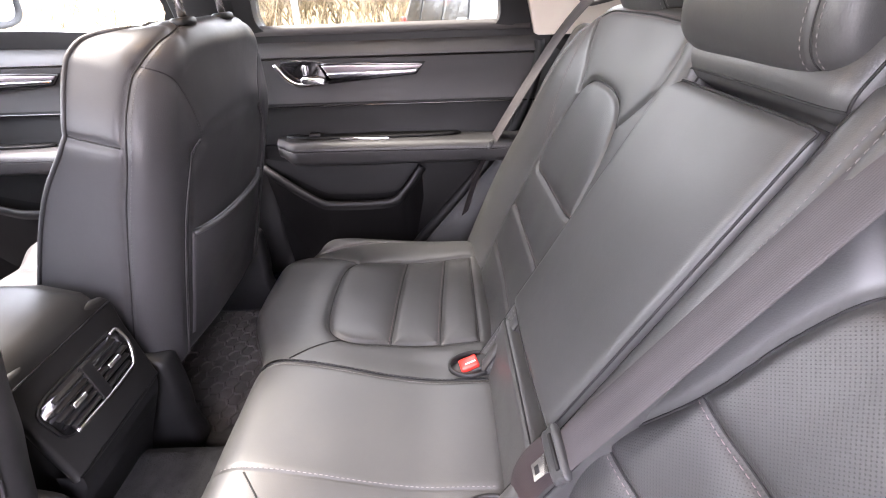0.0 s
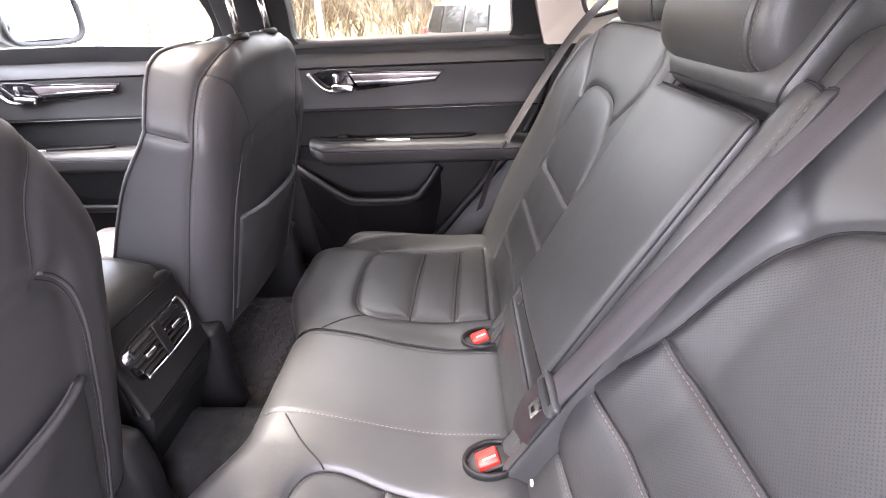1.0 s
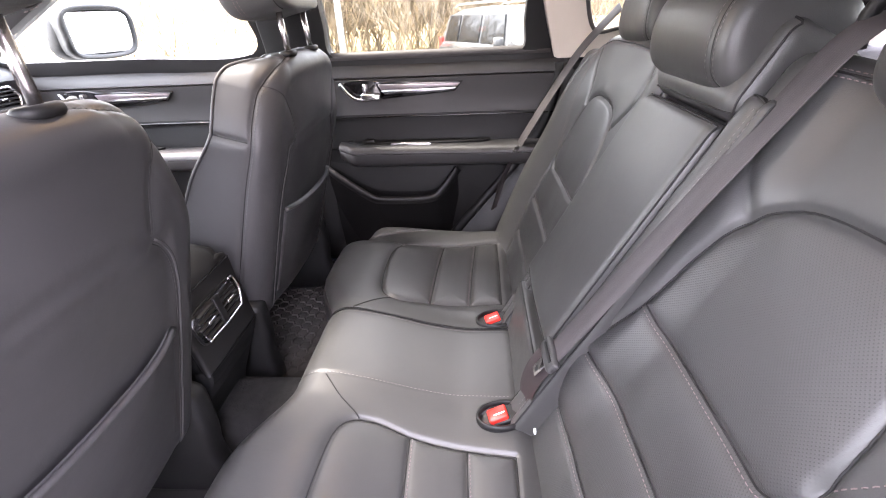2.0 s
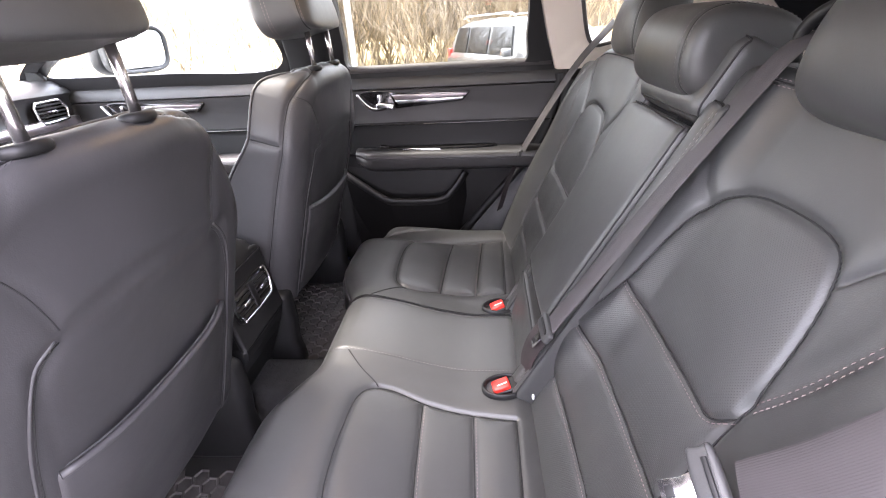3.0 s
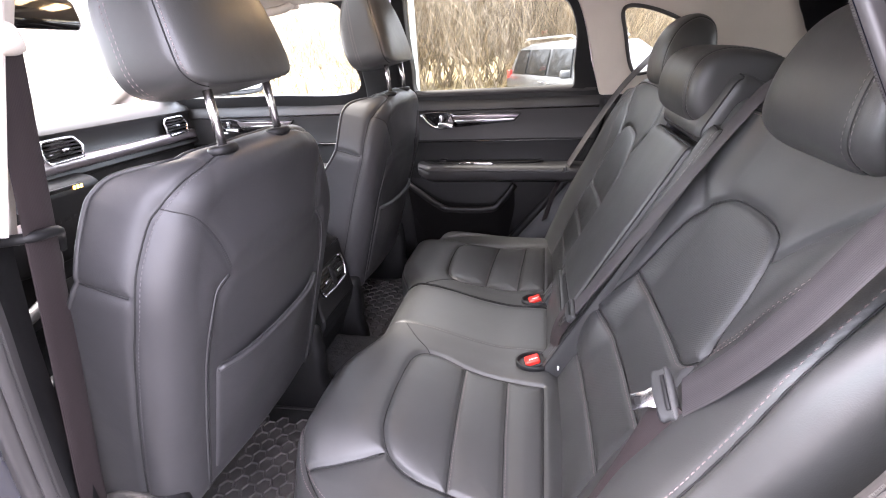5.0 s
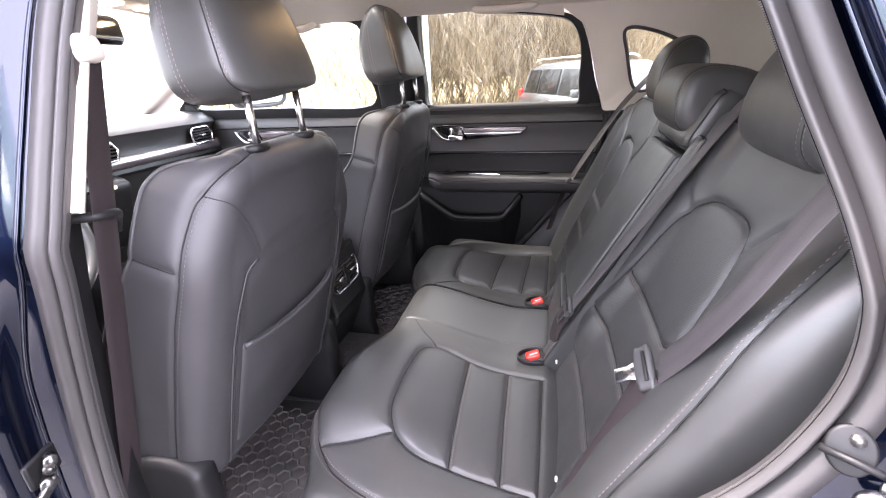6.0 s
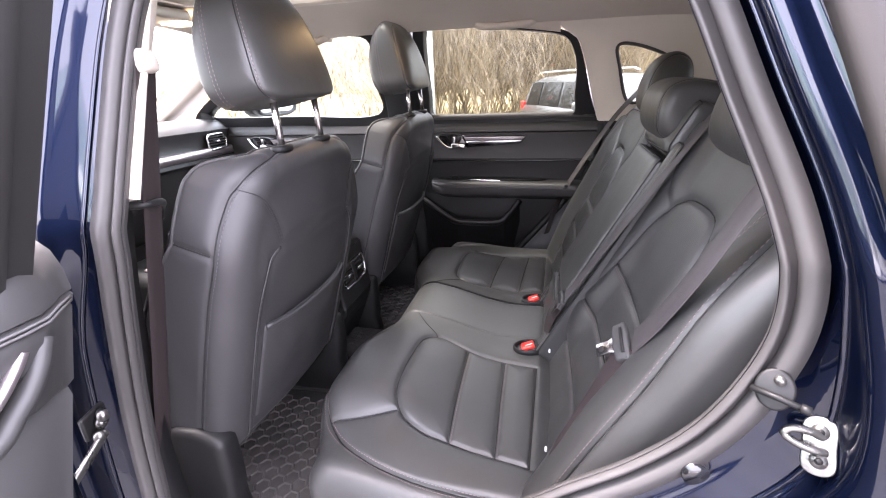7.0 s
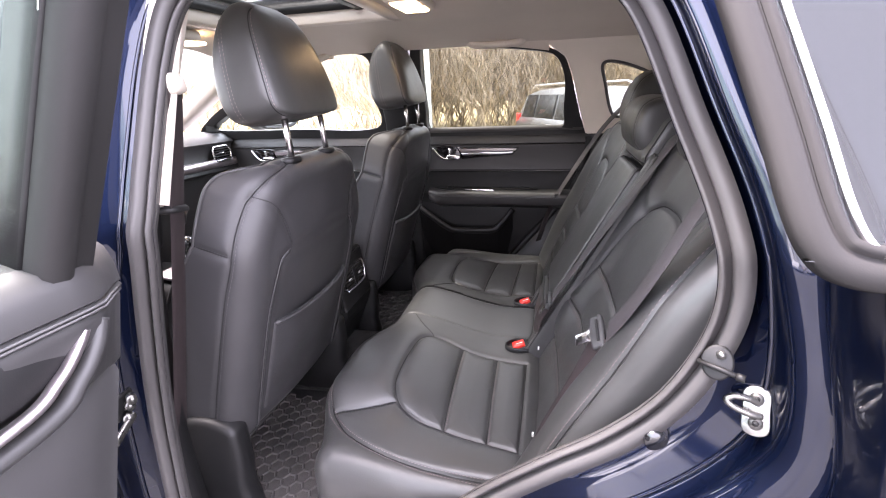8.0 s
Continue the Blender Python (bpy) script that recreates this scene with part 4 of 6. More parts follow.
def floor_mat(y0, y1, label):
    """Black rubber tray mat with a raised rim and rows of sunken leaf-shaped cells."""
    m = thing("floor_mat", label, "floor mat", "floor mats")
    x0, x1, z = -0.52, -0.04, 0.442
    line = curve([(x0 + 0.03, y0), (x1 - 0.04, y0), (x1, y0 + 0.04), (x1, y1 - 0.04), (x1 - 0.04, y1), (x0 + 0.03, y1), (x0, y1 - 0.03), (x0, y0 + 0.03)], 5, True)
    part("tray", *prism(line, 0.008, 0.003, basis((0, 0, z - 0.002), (1, 0, 0), (0, 1, 0))), MATR, m)
    part("rim", *sweep([(x, y, z + 0.012) for x, y in line], [(-0.007, -0.012), (-0.004, 0.012), (0.004, 0.012), (0.007, -0.012)], (0, 0, 1), True), MATR, m)
    V, F = [], []
    dx, dy = 0.028, 0.036
    i = 0
    x = x0 + 0.045
    while x < x1 - 0.04:
        y = y0 + 0.045 + (dy / 2 if i % 2 else 0)
        while y < y1 - 0.04:
            k = len(V)
            for r, h in ((1.0, 0.0042), (0.90, 0.0042), (0.78, 0.0004), (0.30, 0.0012)):
                for px, py in ((0.667, 0), (0.333, 0.5), (-0.333, 0.5), (-0.667, 0), (-0.333, -0.5), (0.333, -0.5)):
                    V.append((x + px * dx * r, y + py * dy * r, z + 0.0065 + h))
            for q in range(3):
                for a in range(6):
                    F.append((k + q * 6 + a, k + q * 6 + (a + 1) % 6, k + q * 6 + 6 + (a + 1) % 6, k + q * 6 + 6 + a))
            F.append(tuple(k + 18 + a for a in range(6)))
            y += dy
        x += dx
        i += 1
    part("tread", V, F, MATD, m, "raised dusty hexagonal tread", smooth=False, kind="stuff")
    return m


floor_mat(-0.66, -0.165, "black rubber floor mat with raised hexagonal tread, dusty")
floor_mat(0.125, 0.62, "black rubber floor mat with raised hexagonal tread")

# ---- doors
def door_panel(door, x0, x1, M, rear=True):
    """Inner door trim in its own frame: x along the door, z up, face at y = 0 looking to -y; M places it."""
    def put(nm, vf, mt, lb="", sharp=None):
        return part(nm, *moved(vf, M), mt, door, lb, sharp=sharp)
    xs = np.linspace(x0, x1, 60)
    prof = [(0.42, 0.03), (0.50, 0.022), (0.62, 0.012), (0.80, 0.006), (0.895, 0.010), (0.90, 0.002), (0.93, 0.004), (0.975, 0.022), (0.992, 0.024), (0.998, 0.006), (1.003, 0.007), (1.03, 0.010), (1.07, 0.008), (1.106, 0.003), (1.109, 0.010), (1.112, 0.001), (1.124, 0.003), (1.142, 0.012), (1.158, 0.027), (1.170, 0.048), (1.176, 0.08)]
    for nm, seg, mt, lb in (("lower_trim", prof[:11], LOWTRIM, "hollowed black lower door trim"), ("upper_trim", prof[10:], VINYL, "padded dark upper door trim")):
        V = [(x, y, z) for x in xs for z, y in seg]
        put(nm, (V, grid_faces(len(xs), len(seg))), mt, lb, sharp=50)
    put("piping", tube([(x, -0.0005, 0.9965) for x in np.linspace(x0, x1, 20)], 0.0022, 6), GLOSSB)
    # decorative silver strip and its dark bezel
    if rear:
        c0, c1 = -0.085, 0.135
    else:
        c0, c1 = -0.985, -0.765
    put("trim_bezel", prism([(c0 - 0.035, 1.098), (c1 + 0.012, 1.094), (c1 - 0.012, 1.066), (c0 - 0.012, 1.048)], 0.010, 0.003, basis((0, 0.008, 0), (1, 0, 0), (0, 0, 1))), GLOSSB)
    put("trim_strip", prism([(c0 - 0.022, 1.092), (c1 + 0.004, 1.089), (c1 - 0.004, 1.081), (c0 - 0.012, 1.0745)], 0.008, 0.002, basis((0, 0.001, 0), (1, 0, 0), (0, 0, 1))), SILVER, "brushed silver trim strip")
    put("trim_strip", prism([(c0 - 0.012, 1.074), (c1 - 0.006, 1.079), (c1 - 0.014, 1.071), (c0 - 0.004, 1.062)], 0.010, 0.002, basis((0, 0.001, 0), (1, 0, 0), (0, 0, 1))), CHROME, "bright silver trim strip")
    # handle: cup, chrome surround and lever
    hx = c0 - 0.075
    put("handle_cup", prism(curve([(hx - 0.05, 1.10), (hx + 0.055, 1.10), (hx + 0.075, 1.06), (hx + 0.02, 1.046), (hx - 0.03, 1.052)], 5, True), 0.006, 0.002, basis((0, 0.004, 0), (1, 0, 0), (0, 0, 1))), GLOSSB)
    put("handle_bezel", tube(curve([(hx - 0.062, -0.008, 1.098), (hx - 0.035, -0.012, 1.066), (hx - 0.005, -0.014, 1.05), (hx + 0.045, -0.014, 1.055)], 6), 0.0055, 8), CHROME, "chrome handle surround")
    put("lever", rbox((0.06, 0.014, 0.018), 0.006, (hx + 0.03, -0.014, 1.058), (0, 6, 0)), CHROME, "chrome door lever")
    put("lock_knob", rbox((0.012, 0.016, 0.024), 0.004, (hx + 0.012, -0.006, 1.083)), CHROME)
    # armrest
    ax0, ax1 = (-0.245, x1) if rear else (x0 + 0.15, x1 - 0.02)
    secs = []
    for x in np.linspace(ax0, ax1, 44):
        t = float(smooth((x - ax0) / 0.05))
        d = 0.03 + 0.042 * t
        dip = 0.004 * float(smooth((x - ax0 - 0.10) / 0.5))
        zt, zb = 0.918 - dip, 0.872 - 0.012 * t
        secs.append([(x, 0.02, zt + 0.004), (x, -d + 0.02, zt + 0.002), (x, -d + 0.006, zt - 0.002), (x, -d, zt - 0.010), (x, -d - 0.002, zt - 0.017), (x, -d + 0.0015, zt - 0.019), (x, -d - 0.002, zt - 0.021), (x, -d, zb + 0.012), (x, -d + 0.008, zb + 0.002), (x, -d + 0.03, zb - 0.006), (x, 0.02, zb - 0.03)])
    V = [p for s in secs for p in s]
    F = grid_faces(len(secs), 11, flip=True) + [tuple(range(11))]
    put("armrest", (V, F), VINYL, "padded leather armrest with stitched edge", sharp=60)
    V, F = [], []
    for zo in (0.0125, 0.0205):
        for x in np.arange(ax0 + 0.03, ax1 - 0.02, 0.0085):
            t = float(smooth((x - ax0) / 0.05))
            y = -(0.03 + 0.042 * t) - 0.0022
            z = 0.918 - 0.004 * float(smooth((x - ax0 - 0.10) / 0.5)) - zo
            k = len(V)
            V += [(x, y, z - 0.0006), (x, y, z + 0.0006), (x + 0.0055, y, z + 0.0006), (x + 0.0055, y, z - 0.0006), (x + 0.0027, y - 0.001, z)]
            F += [(k, k + 4, k + 1), (k + 1, k + 4, k + 2), (k + 2, k + 4, k + 3), (k + 3, k + 4, k)]
    tagged(put("stitching", (V, F), DIMTHREAD), kind="stuff")
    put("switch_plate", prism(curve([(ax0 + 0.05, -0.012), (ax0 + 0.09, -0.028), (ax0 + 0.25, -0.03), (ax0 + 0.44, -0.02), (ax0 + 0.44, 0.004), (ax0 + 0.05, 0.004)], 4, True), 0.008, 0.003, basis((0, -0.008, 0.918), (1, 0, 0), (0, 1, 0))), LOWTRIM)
    put("window_switch", rbox((0.03, 0.016, 0.010), 0.004, (ax0 + 0.10, -0.022, 0.929), (8, 0, 0)), HARD)
    put("switch_trim", prism([(ax0 + 0.17, 0.915), (ax0 + 0.29, 0.913), (ax0 + 0.295, 0.907), (ax0 + 0.165, 0.908)], 0.004, 0.001, basis((0, -0.046, 0.012), (1, 0, 0), (0, 0, 1))), CHROME, "small silver trim piece")
    # map pocket: bowl with a thick lip
    px0, px1 = (-0.30, 0.125) if rear else (x0 + 0.2, x1 - 0.1)
    L = px1 - px0
    lip = curve([(px0, -0.010, 0.838), (px0 + 0.05, -0.030, 0.808), (px0 + 0.14 * L / 0.42, -0.048, 0.752), (px0 + 0.19 * L / 0.42, -0.050, 0.742), (px0 + 0.33 * L / 0.42, -0.046, 0.744), (px0 + 0.375 * L / 0.42, -0.036, 0.775), (px1, -0.010, 0.832)], 8)
    put("pocket_lip", sweep(lip, [(-0.008, -0.011), (-0.004, 0.012), (0.004, 0.013), (0.009, 0.004), (0.009, -0.011)], (0, -0.3, 1)), HARD, "thick moulded pocket lip")
    V, F = [], []
    for q, (dz, dy) in enumerate(((0.0, 0.0), (-0.02, 0.002), (-0.07, 0.012), (-0.14, 0.022), (-0.25, 0.04))):
        V += [(p[0], p[1] * (1 - 0.1 * q) + dy, p[2] + dz) for p in lip]
    F = grid_faces(5, len(lip))
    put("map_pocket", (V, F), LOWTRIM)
    V = [(p[0], 0.003, p[2] + 0.01) for p in lip] + [(p[0], 0.003, 0.862 - 0.02 * math.sin(k / len(lip) * 3.1)) for k, p in enumerate(lip)]
    put("pocket_back", (V, grid_faces(2, len(lip), flip=True)), HARD)


door = thing("rear_door", "closed rear door with dark trim and silver handle", "car door", "car doors")
M_FAR = Matrix.Translation((0, 0.70, 0))
door_panel(door, -0.325, 0.45, M_FAR, True)
framed("window_frame", REAR_HOLE, REAR_EDGE, far_y, HARD, door, 0.05, label="black window frame")
part("window_seal", *sweep([(x, 0.722, 1.172) for x in np.linspace(-0.28, 0.40, 12)], [(-0.014, -0.012), (-0.010, 0.006), (0.008, 0.010), (0.014, -0.012)], (0, 0, 1)), RUBBER, door)
pane("window_glass", REAR_HOLE, far_y, PRIVACY, door, 0.03).visible_shadow = True
door2 = thing("front_door", "closed front passenger door with silver handle", "car door", "car doors")
door_panel(door2, -1.45, -0.42, M_FAR, False)
framed("window_frame", FRONT_HOLE, FRONT_EDGE, far_y, HARD, door2, 0.05, label="black window frame")
pane("window_glass", FRONT_HOLE, far_y, GLASS, door2, 0.03)
part("mirror_sail", *prism([(-1.36, 1.17), (-1.27, 1.17), (-1.31, 1.215), (-1.35, 1.22)], 0.02, 0.005, basis((0, 0.71, 0), (1, 0, 0), (0, 0, 1))), HARD, door2)
mirror = part("wing_mirror", *rbox((0.13, 0.25, 0.165), 0.05, (-1.185, 0.978, 1.262), (0, 0, -18), seg=5), HARD, door2, "black wing mirror outside the window")
part("mirror_glass", *rbox((0.006, 0.215, 0.128), 0.0025, (-1.1135, 0.955, 1.264), (0, 0, -18)), REFLECT, mirror)
rimline = resample(curve([(-0.112, 0.0), (-0.108, 0.055), (-0.06, 0.072), (0.06, 0.072), (0.108, 0.050), (0.112, 0.0), (0.100, -0.052), (0.05, -0.070), (-0.06, -0.070), (-0.106, -0.055)], 6, True), 60)
part("mirror_rim", *moved(sweep([(0, y, z) for y, z in rimline], [(-0.010, -0.05), (-0.012, 0.006), (-0.006, 0.010), (0.004, 0.004), (0.005, -0.02)], (1, 0, 0), True), pose(-1.1125, 0.955, 1.264, 0, 0, -18)), HARD, mirror, "dark rim round the mirror glass")
part("near_front_window_sill", *rbox((1.1, 0.05, 0.06), 0.02, (-1.0, -0.77, 1.14)), VINYL, car)

FRAMEK = mat("matt_black_frame", (0.013, 0.0125, 0.0125), 0.6, bump=0.12, scale=900, vary=0.12, rvary=0.06, spec=0.25)
MOULD = mat("faded_rubber_moulding", (0.017, 0.0158, 0.0158), 0.7, bump=0.12, scale=900, vary=0.12, rvary=0.06, spec=0.2)
# ---- near side: door opening with weatherstrip, painted jamb and outer skin
SEAL = curve([(0.10, 1.512), (0.25, 1.485), (0.33, 1.45), (0.378, 1.40), (0.425, 1.285), (0.462, 1.19), (0.478, 1.11), (0.468, 1.04), (0.43, 0.96), (0.37, 0.895), (0.29, 0.835), (0.20, 0.76), (0.11, 0.665), (0.03, 0.56), (-0.06, 0.475), (-0.17, 0.445), (-0.29, 0.45), (-0.335, 0.49), (-0.352, 0.60), (-0.342, 0.75), (-0.326, 0.88), (-0.300, 1.02), (-0.276, 1.14), (-0.272, 1.25), (-0.266, 1.38), (-0.246, 1.46), (-0.19, 1.502), (-0.05, 1.517)], 8, True)
SEAL3 = np.array([(x, float(near_y(z)), z) for x, z in SEAL])
tan = np.roll(SEAL, -1, 0) - np.roll(SEAL, 1, 0)
OUT = np.stack([-tan[:, 1], tan[:, 0]], 1)
OUT /= np.linalg.norm(OUT, axis=1)[:, None]
if ((SEAL + OUT * 0.01 - SEAL.mean(0)) ** 2).sum() < ((SEAL - SEAL.mean(0)) ** 2).sum():
    OUT = -OUT


def skin_y(z):
    z = np.asarray(z, float)
    return -0.885 + 0.45 * np.maximum(z - 1.18, 0) + 0.10 * np.maximum(0.55 - z, 0) + 0.25 * np.maximum(0.9 - z, 0) ** 2


def jamb_ring(o, w, wide=1.0):
    q = SEAL + OUT * (o * wide)[:, None] if np.ndim(o) else SEAL + OUT * o
    y = near_y(q[:, 1]) * (1 - w) + skin_y(q[:, 1]) * w
    return np.stack([q[:, 0], y, q[:, 1]], 1)


# the strip on the B-pillar is narrower than the one round the wheel arch
side_w = smooth((SEAL[:, 0] + 0.2) / 0.4)
steps = [(-0.012, 0.05), (0.012, 0.01), (0.024, 0.02), (0.032, 0.06), (0.046, 0.08), (0.050, 0.11), (0.084, 0.14), (0.089, 0.18), (0.090, 0.30), (0.092, 0.37), (0.096, 0.43), (0.103, 0.48), (0.112, 0.515), (0.122, 0.535), (0.130, 0.545), (0.136, 0.575), (0.139, 0.66), (0.141, 0.90), (0.146, 0.985), (0.154, 1.0), (0.170, 1.0)]
upper = smooth((SEAL[:, 1] - 0.97) / 0.20)
jamb_w = 0.66 * (1 - side_w) + side_w * (1.0 - 0.74 * upper)
# the upper rear pillar carries one broad outward ridge
pillar = [(-0.012, 0.05), (0.012, 0.01), (0.024, 0.02), (0.026, 0.05), (0.027, 0.09), (0.028, 0.12), (0.029, 0.15), (0.030, 0.18), (0.031, 0.20), (0.033, 0.235), (0.037, 0.265), (0.042, 0.285), (0.050, 0.305), (0.057, 0.32), (0.062, 0.34), (0.066, 0.38), (0.067, 0.50), (0.067, 0.90), (0.068, 0.985), (0.071, 1.0), (0.075, 1.0)]
front_post = [(-0.012, 0.05), (0.012, 0.01), (0.022, 0.02), (0.026, 0.04), (0.030, 0.06), (0.034, 0.08), (0.038, 0.10), (0.043, 0.13), (0.048, 0.16), (0.052, 0.19), (0.056, 0.22), (0.060, 0.25), (0.064, 0.28), (0.068, 0.31), (0.072, 0.36), (0.076, 0.43), (0.079, 0.55), (0.082, 0.75), (0.085, 0.93), (0.088, 0.985), (0.10, 1.0)]
mixp = upper * side_w
RINGS = []
for (o, w), (po, pw_) in zip(steps, pillar):
    oo = np.where(np.full(len(SEAL), o) < 0.024, o, 0.024 + (o - 0.024) * jamb_w)
    fo_, fw = front_post[len(RINGS)]
    mixf = (1 - side_w) * smooth((SEAL[:, 1] - 0.95) / 0.2)
    RINGS.append(jamb_ring(oo * (1 - mixp - mixf) + po * mixp + fo_ * mixf, w * (1 - mixp - mixf) + pw_ * mixp + fw * mixf))
n = len(SEAL)
part("door_jamb", np.vstack(RINGS), grid_faces(len(RINGS), n, False, True), PAINT, car, "glossy dark blue painted door jamb", sharp=60)
part("jamb_back", *(lambda a: (a[0], a[1]))((np.vstack([SEAL3 + np.stack([OUT[:, 0] * 0.016, 0.012 + 0 * OUT[:, 0], OUT[:, 1] * 0.016], 1), SEAL3 + np.stack([OUT[:, 0] * 0.10, 0.03 + 0 * OUT[:, 0], OUT[:, 1] * 0.10], 1)]), grid_faces(2, n, False, True, True))), HARD, car)
weather = thing("door_seal", "grey rubber weatherstrip round the open doorway", "weatherstrip")
ups = np.stack([OUT[:, 0], 0 * OUT[:, 0], OUT[:, 1]], 1)
part("seal_bulb", *sweep(SEAL3 + [0, -0.012, 0], [(-0.002, 0.020), (-0.012, 0.018), (-0.016, 0.012), (-0.012, 0.005), (-0.006, 0.002), (0.01, 0.002), (0.01, 0.020)], ups, True), RUBBER, weather, "hollow rubber bulb")
part("seal_lip", *sweep(SEAL3 + [0, -0.004, 0], [(-0.010, 0.003), (-0.013, -0.001), (-0.010, -0.006), (0.002, -0.011), (0.014, -0.012), (0.014, -0.008), (0.004, -0.004), (0.004, 0.003)], ups, True), RUBBER, weather, "ribbed trim lip")
# fine cross ribs on the lip
V, F = [], []
fine = resample(SEAL, 1700)
ft = np.roll(fine, -1, 0) - np.roll(fine, 1, 0)
fo = np.stack([-ft[:, 1], ft[:, 0]], 1)
fo /= np.linalg.norm(fo, axis=1)[:, None]
if ((fine + fo * 0.01 - fine.mean(0)) ** 2).sum() < ((fine - fine.mean(0)) ** 2).sum():
    fo = -fo
for p, o in zip(fine, fo):
    k = len(V)
    t = np.array([o[1], -o[0]]) * 0.0005
    y = float(near_y(p[1])) - 0.004
    for a in (-1, 1):
        for off, dy in ((-0.006, -0.0118), (-0.009, -0.0075), (-0.0113, -0.002)):
            q = p + o * off + t * a
            V.append((q[0], y + dy + 0.0022, q[1]))
    F += [(k, k + 1, k + 4, k + 3), (k + 1, k + 2, k + 5, k + 4)]
part("seal_ribs", V, F, RUBBER, weather, kind="stuff")
part("jamb_bead", *tube(RINGS[6] + [0, -0.0012, 0], 0.0032, 8, closed=True), PAINT, car, "raised painted bead round the jamb")

# outer skin behind the opening: quarter panel, wheel arch edge, quarter glass with its moulding
last = RINGS[-1]
order = [k for k in range(n) if SEAL[k][0] > 0.02 and OUT[k][0] > -0.2]
edge = sorted([last[k] for k in order], key=lambda p: -p[2])
V, F = [], []
cols = 24
for p in edge:
    for c in range(cols):
        x = p[0] + (1.75 - p[0]) * (c / (cols - 1)) ** 1.3
        bulge = 0.02 * math.sin(min(1, (x - p[0]) / 0.6) * 3.14) if p[2] < 1.13 else 0
        V.append((x, float(skin_y(p[2])) - bulge, p[2]))
part("quarter_panel", V, grid_faces(len(edge), cols), PAINT, car, "glossy dark blue rear quarter panel", sharp=60)
MOULDING = [(0.60, 1.190), (0.53, 1.191), (0.500, 1.196), (0.486, 1.208), (0.475, 1.235), (0.463, 1.28), (0.450, 1.325), (0.432, 1.385), (0.406, 1.47)]
QG = [(x + 0.006, z + 0.004) for x, z in MOULDING[1:]] + [(0.50, 1.50), (1.05, 1.44), (1.30, 1.30), (1.32, 1.20)]
glassline = curve(QG, 6, True)
part("outer_quarter_glass", [(x, float(skin_y(z)) - 0.008, z) for x, z in glassline] + [(x, float(skin_y(z)) - 0.002, z) for x, z in glassline], [tuple(range(len(glassline))), *[(i, (i + 1) % len(glassline), len(glassline) + (i + 1) % len(glassline), len(glassline) + i) for i in range(len(glassline))]], DARKGLASS, car, "dark rear side glass mirroring a pale sky", smooth=False)
mould = curve(MOULDING, 8)
part("glass_edge_strip", *sweep([(x + 0.022, float(skin_y(z)) - 0.005, z + 0.004) for x, z in mould[6:]], [(-0.0035, -0.004), (-0.0025, 0.004), (0.0025, 0.004), (0.0035, -0.004)], (0, -1, 0.2)), CHROME, car, "bright strip at the glass edge")
part("glass_moulding", *sweep([(x, float(skin_y(z)) - 0.004, z) for x, z in mould], [(-0.019, -0.006), (-0.016, 0.006), (-0.008, 0.009), (0.002, 0.008), (0.005, 0.003), (0.007, 0.003), (0.009, 0.007), (0.015, 0.006), (0.018, -0.006)], (0, -1, 0.2)), MOULD, car, "grey rubber window moulding")
part("belt_moulding", *sweep([(x, float(skin_y(1.19)) - 0.004, 1.190 + 0.02 * (x - 0.52)) for x in np.linspace(0.52, 1.3, 20)], [(-0.012, 0), (-0.008, 0.008), (0.008, 0.008), (0.012, 0)], (0, -1, 0)), CHROME, car, "bright belt moulding")

near_front = curve([(-0.42, 1.19), (-0.40, 1.33), (-0.385, 1.46), (-0.48, 1.49), (-0.62, 1.488), (-0.80, 1.455), (-1.02, 1.36), (-1.22, 1.23), (-1.22, 1.195), (-0.85, 1.19)], 6, True)
nq = resample(near_front, 80)
nd = thing("near_front_door", "closed front door in dark blue with clear glass", "car door", "car doors")
part("window_glass", [(x, float(skin_y(z)) + 0.02, z) for x, z in nq] + [(x, float(skin_y(z)) + 0.024, z) for x, z in nq], [tuple(range(80)), tuple(range(159, 79, -1))] + [(i, (i + 1) % 80, 80 + (i + 1) % 80, 80 + i) for i in range(80)], GLASS, nd, smooth=False).visible_shadow = False
part("window_frame", *tube([(x, float(skin_y(z)) + 0.02, z) for x, z in nq], 0.018, 8, closed=True), GLOSSB, nd, "black window frame")

# door striker, check hook and bump stop on the jamb
st = thing("door_striker", "zinc-plated striker loop bolted to the door jamb", "door striker")
MJ = basis((0.517, -0.766, 0.976), (0.9, -0.35, 0.1), (0.25, 0.4, 0.88)) @ Matrix.Scale(0.62, 4)
part("base_plate", *moved(prism(curve([(-0.020, -0.034), (0.0, -0.044), (0.020, -0.034), (0.021, 0.0), (0.020, 0.034), (0.0, 0.044), (-0.020, 0.034), (-0.021, 0.0)], 5, True), 0.006, 0.002), MJ), ZINC, st, "pale zinc plate")
for q in (-0.021, 0.021):
    part("bolt", *moved(tube([(0, q, 0.004), (0, q, 0.010)], 0.0115, 20), MJ), ZINC, st)
    part("bolt_socket", *moved(tube([(0, q, 0.010), (0, q, 0.0115)], 0.0055, 12), MJ), HARD, st)
part("loop", *moved(tube(curve([(0.004, 0.014, 0.004), (-0.012, 0.020, 0.016), (-0.034, 0.020, 0.024), (-0.044, 0.010, 0.024), (-0.030, 0.000, 0.020), (-0.008, -0.006, 0.014), (0.008, -0.008, 0.004)], 6), 0.0062, 10), MJ), ZINC, st, "bent zinc loop")
hk = thing("jamb_bracket", "small black bracket on the painted jamb", "bracket")
MB = basis((0.473, -0.760, 1.030), (0.9, -0.35, 0.1), (0.25, 0.4, 0.88)) @ Matrix.Scale(0.85, 4)
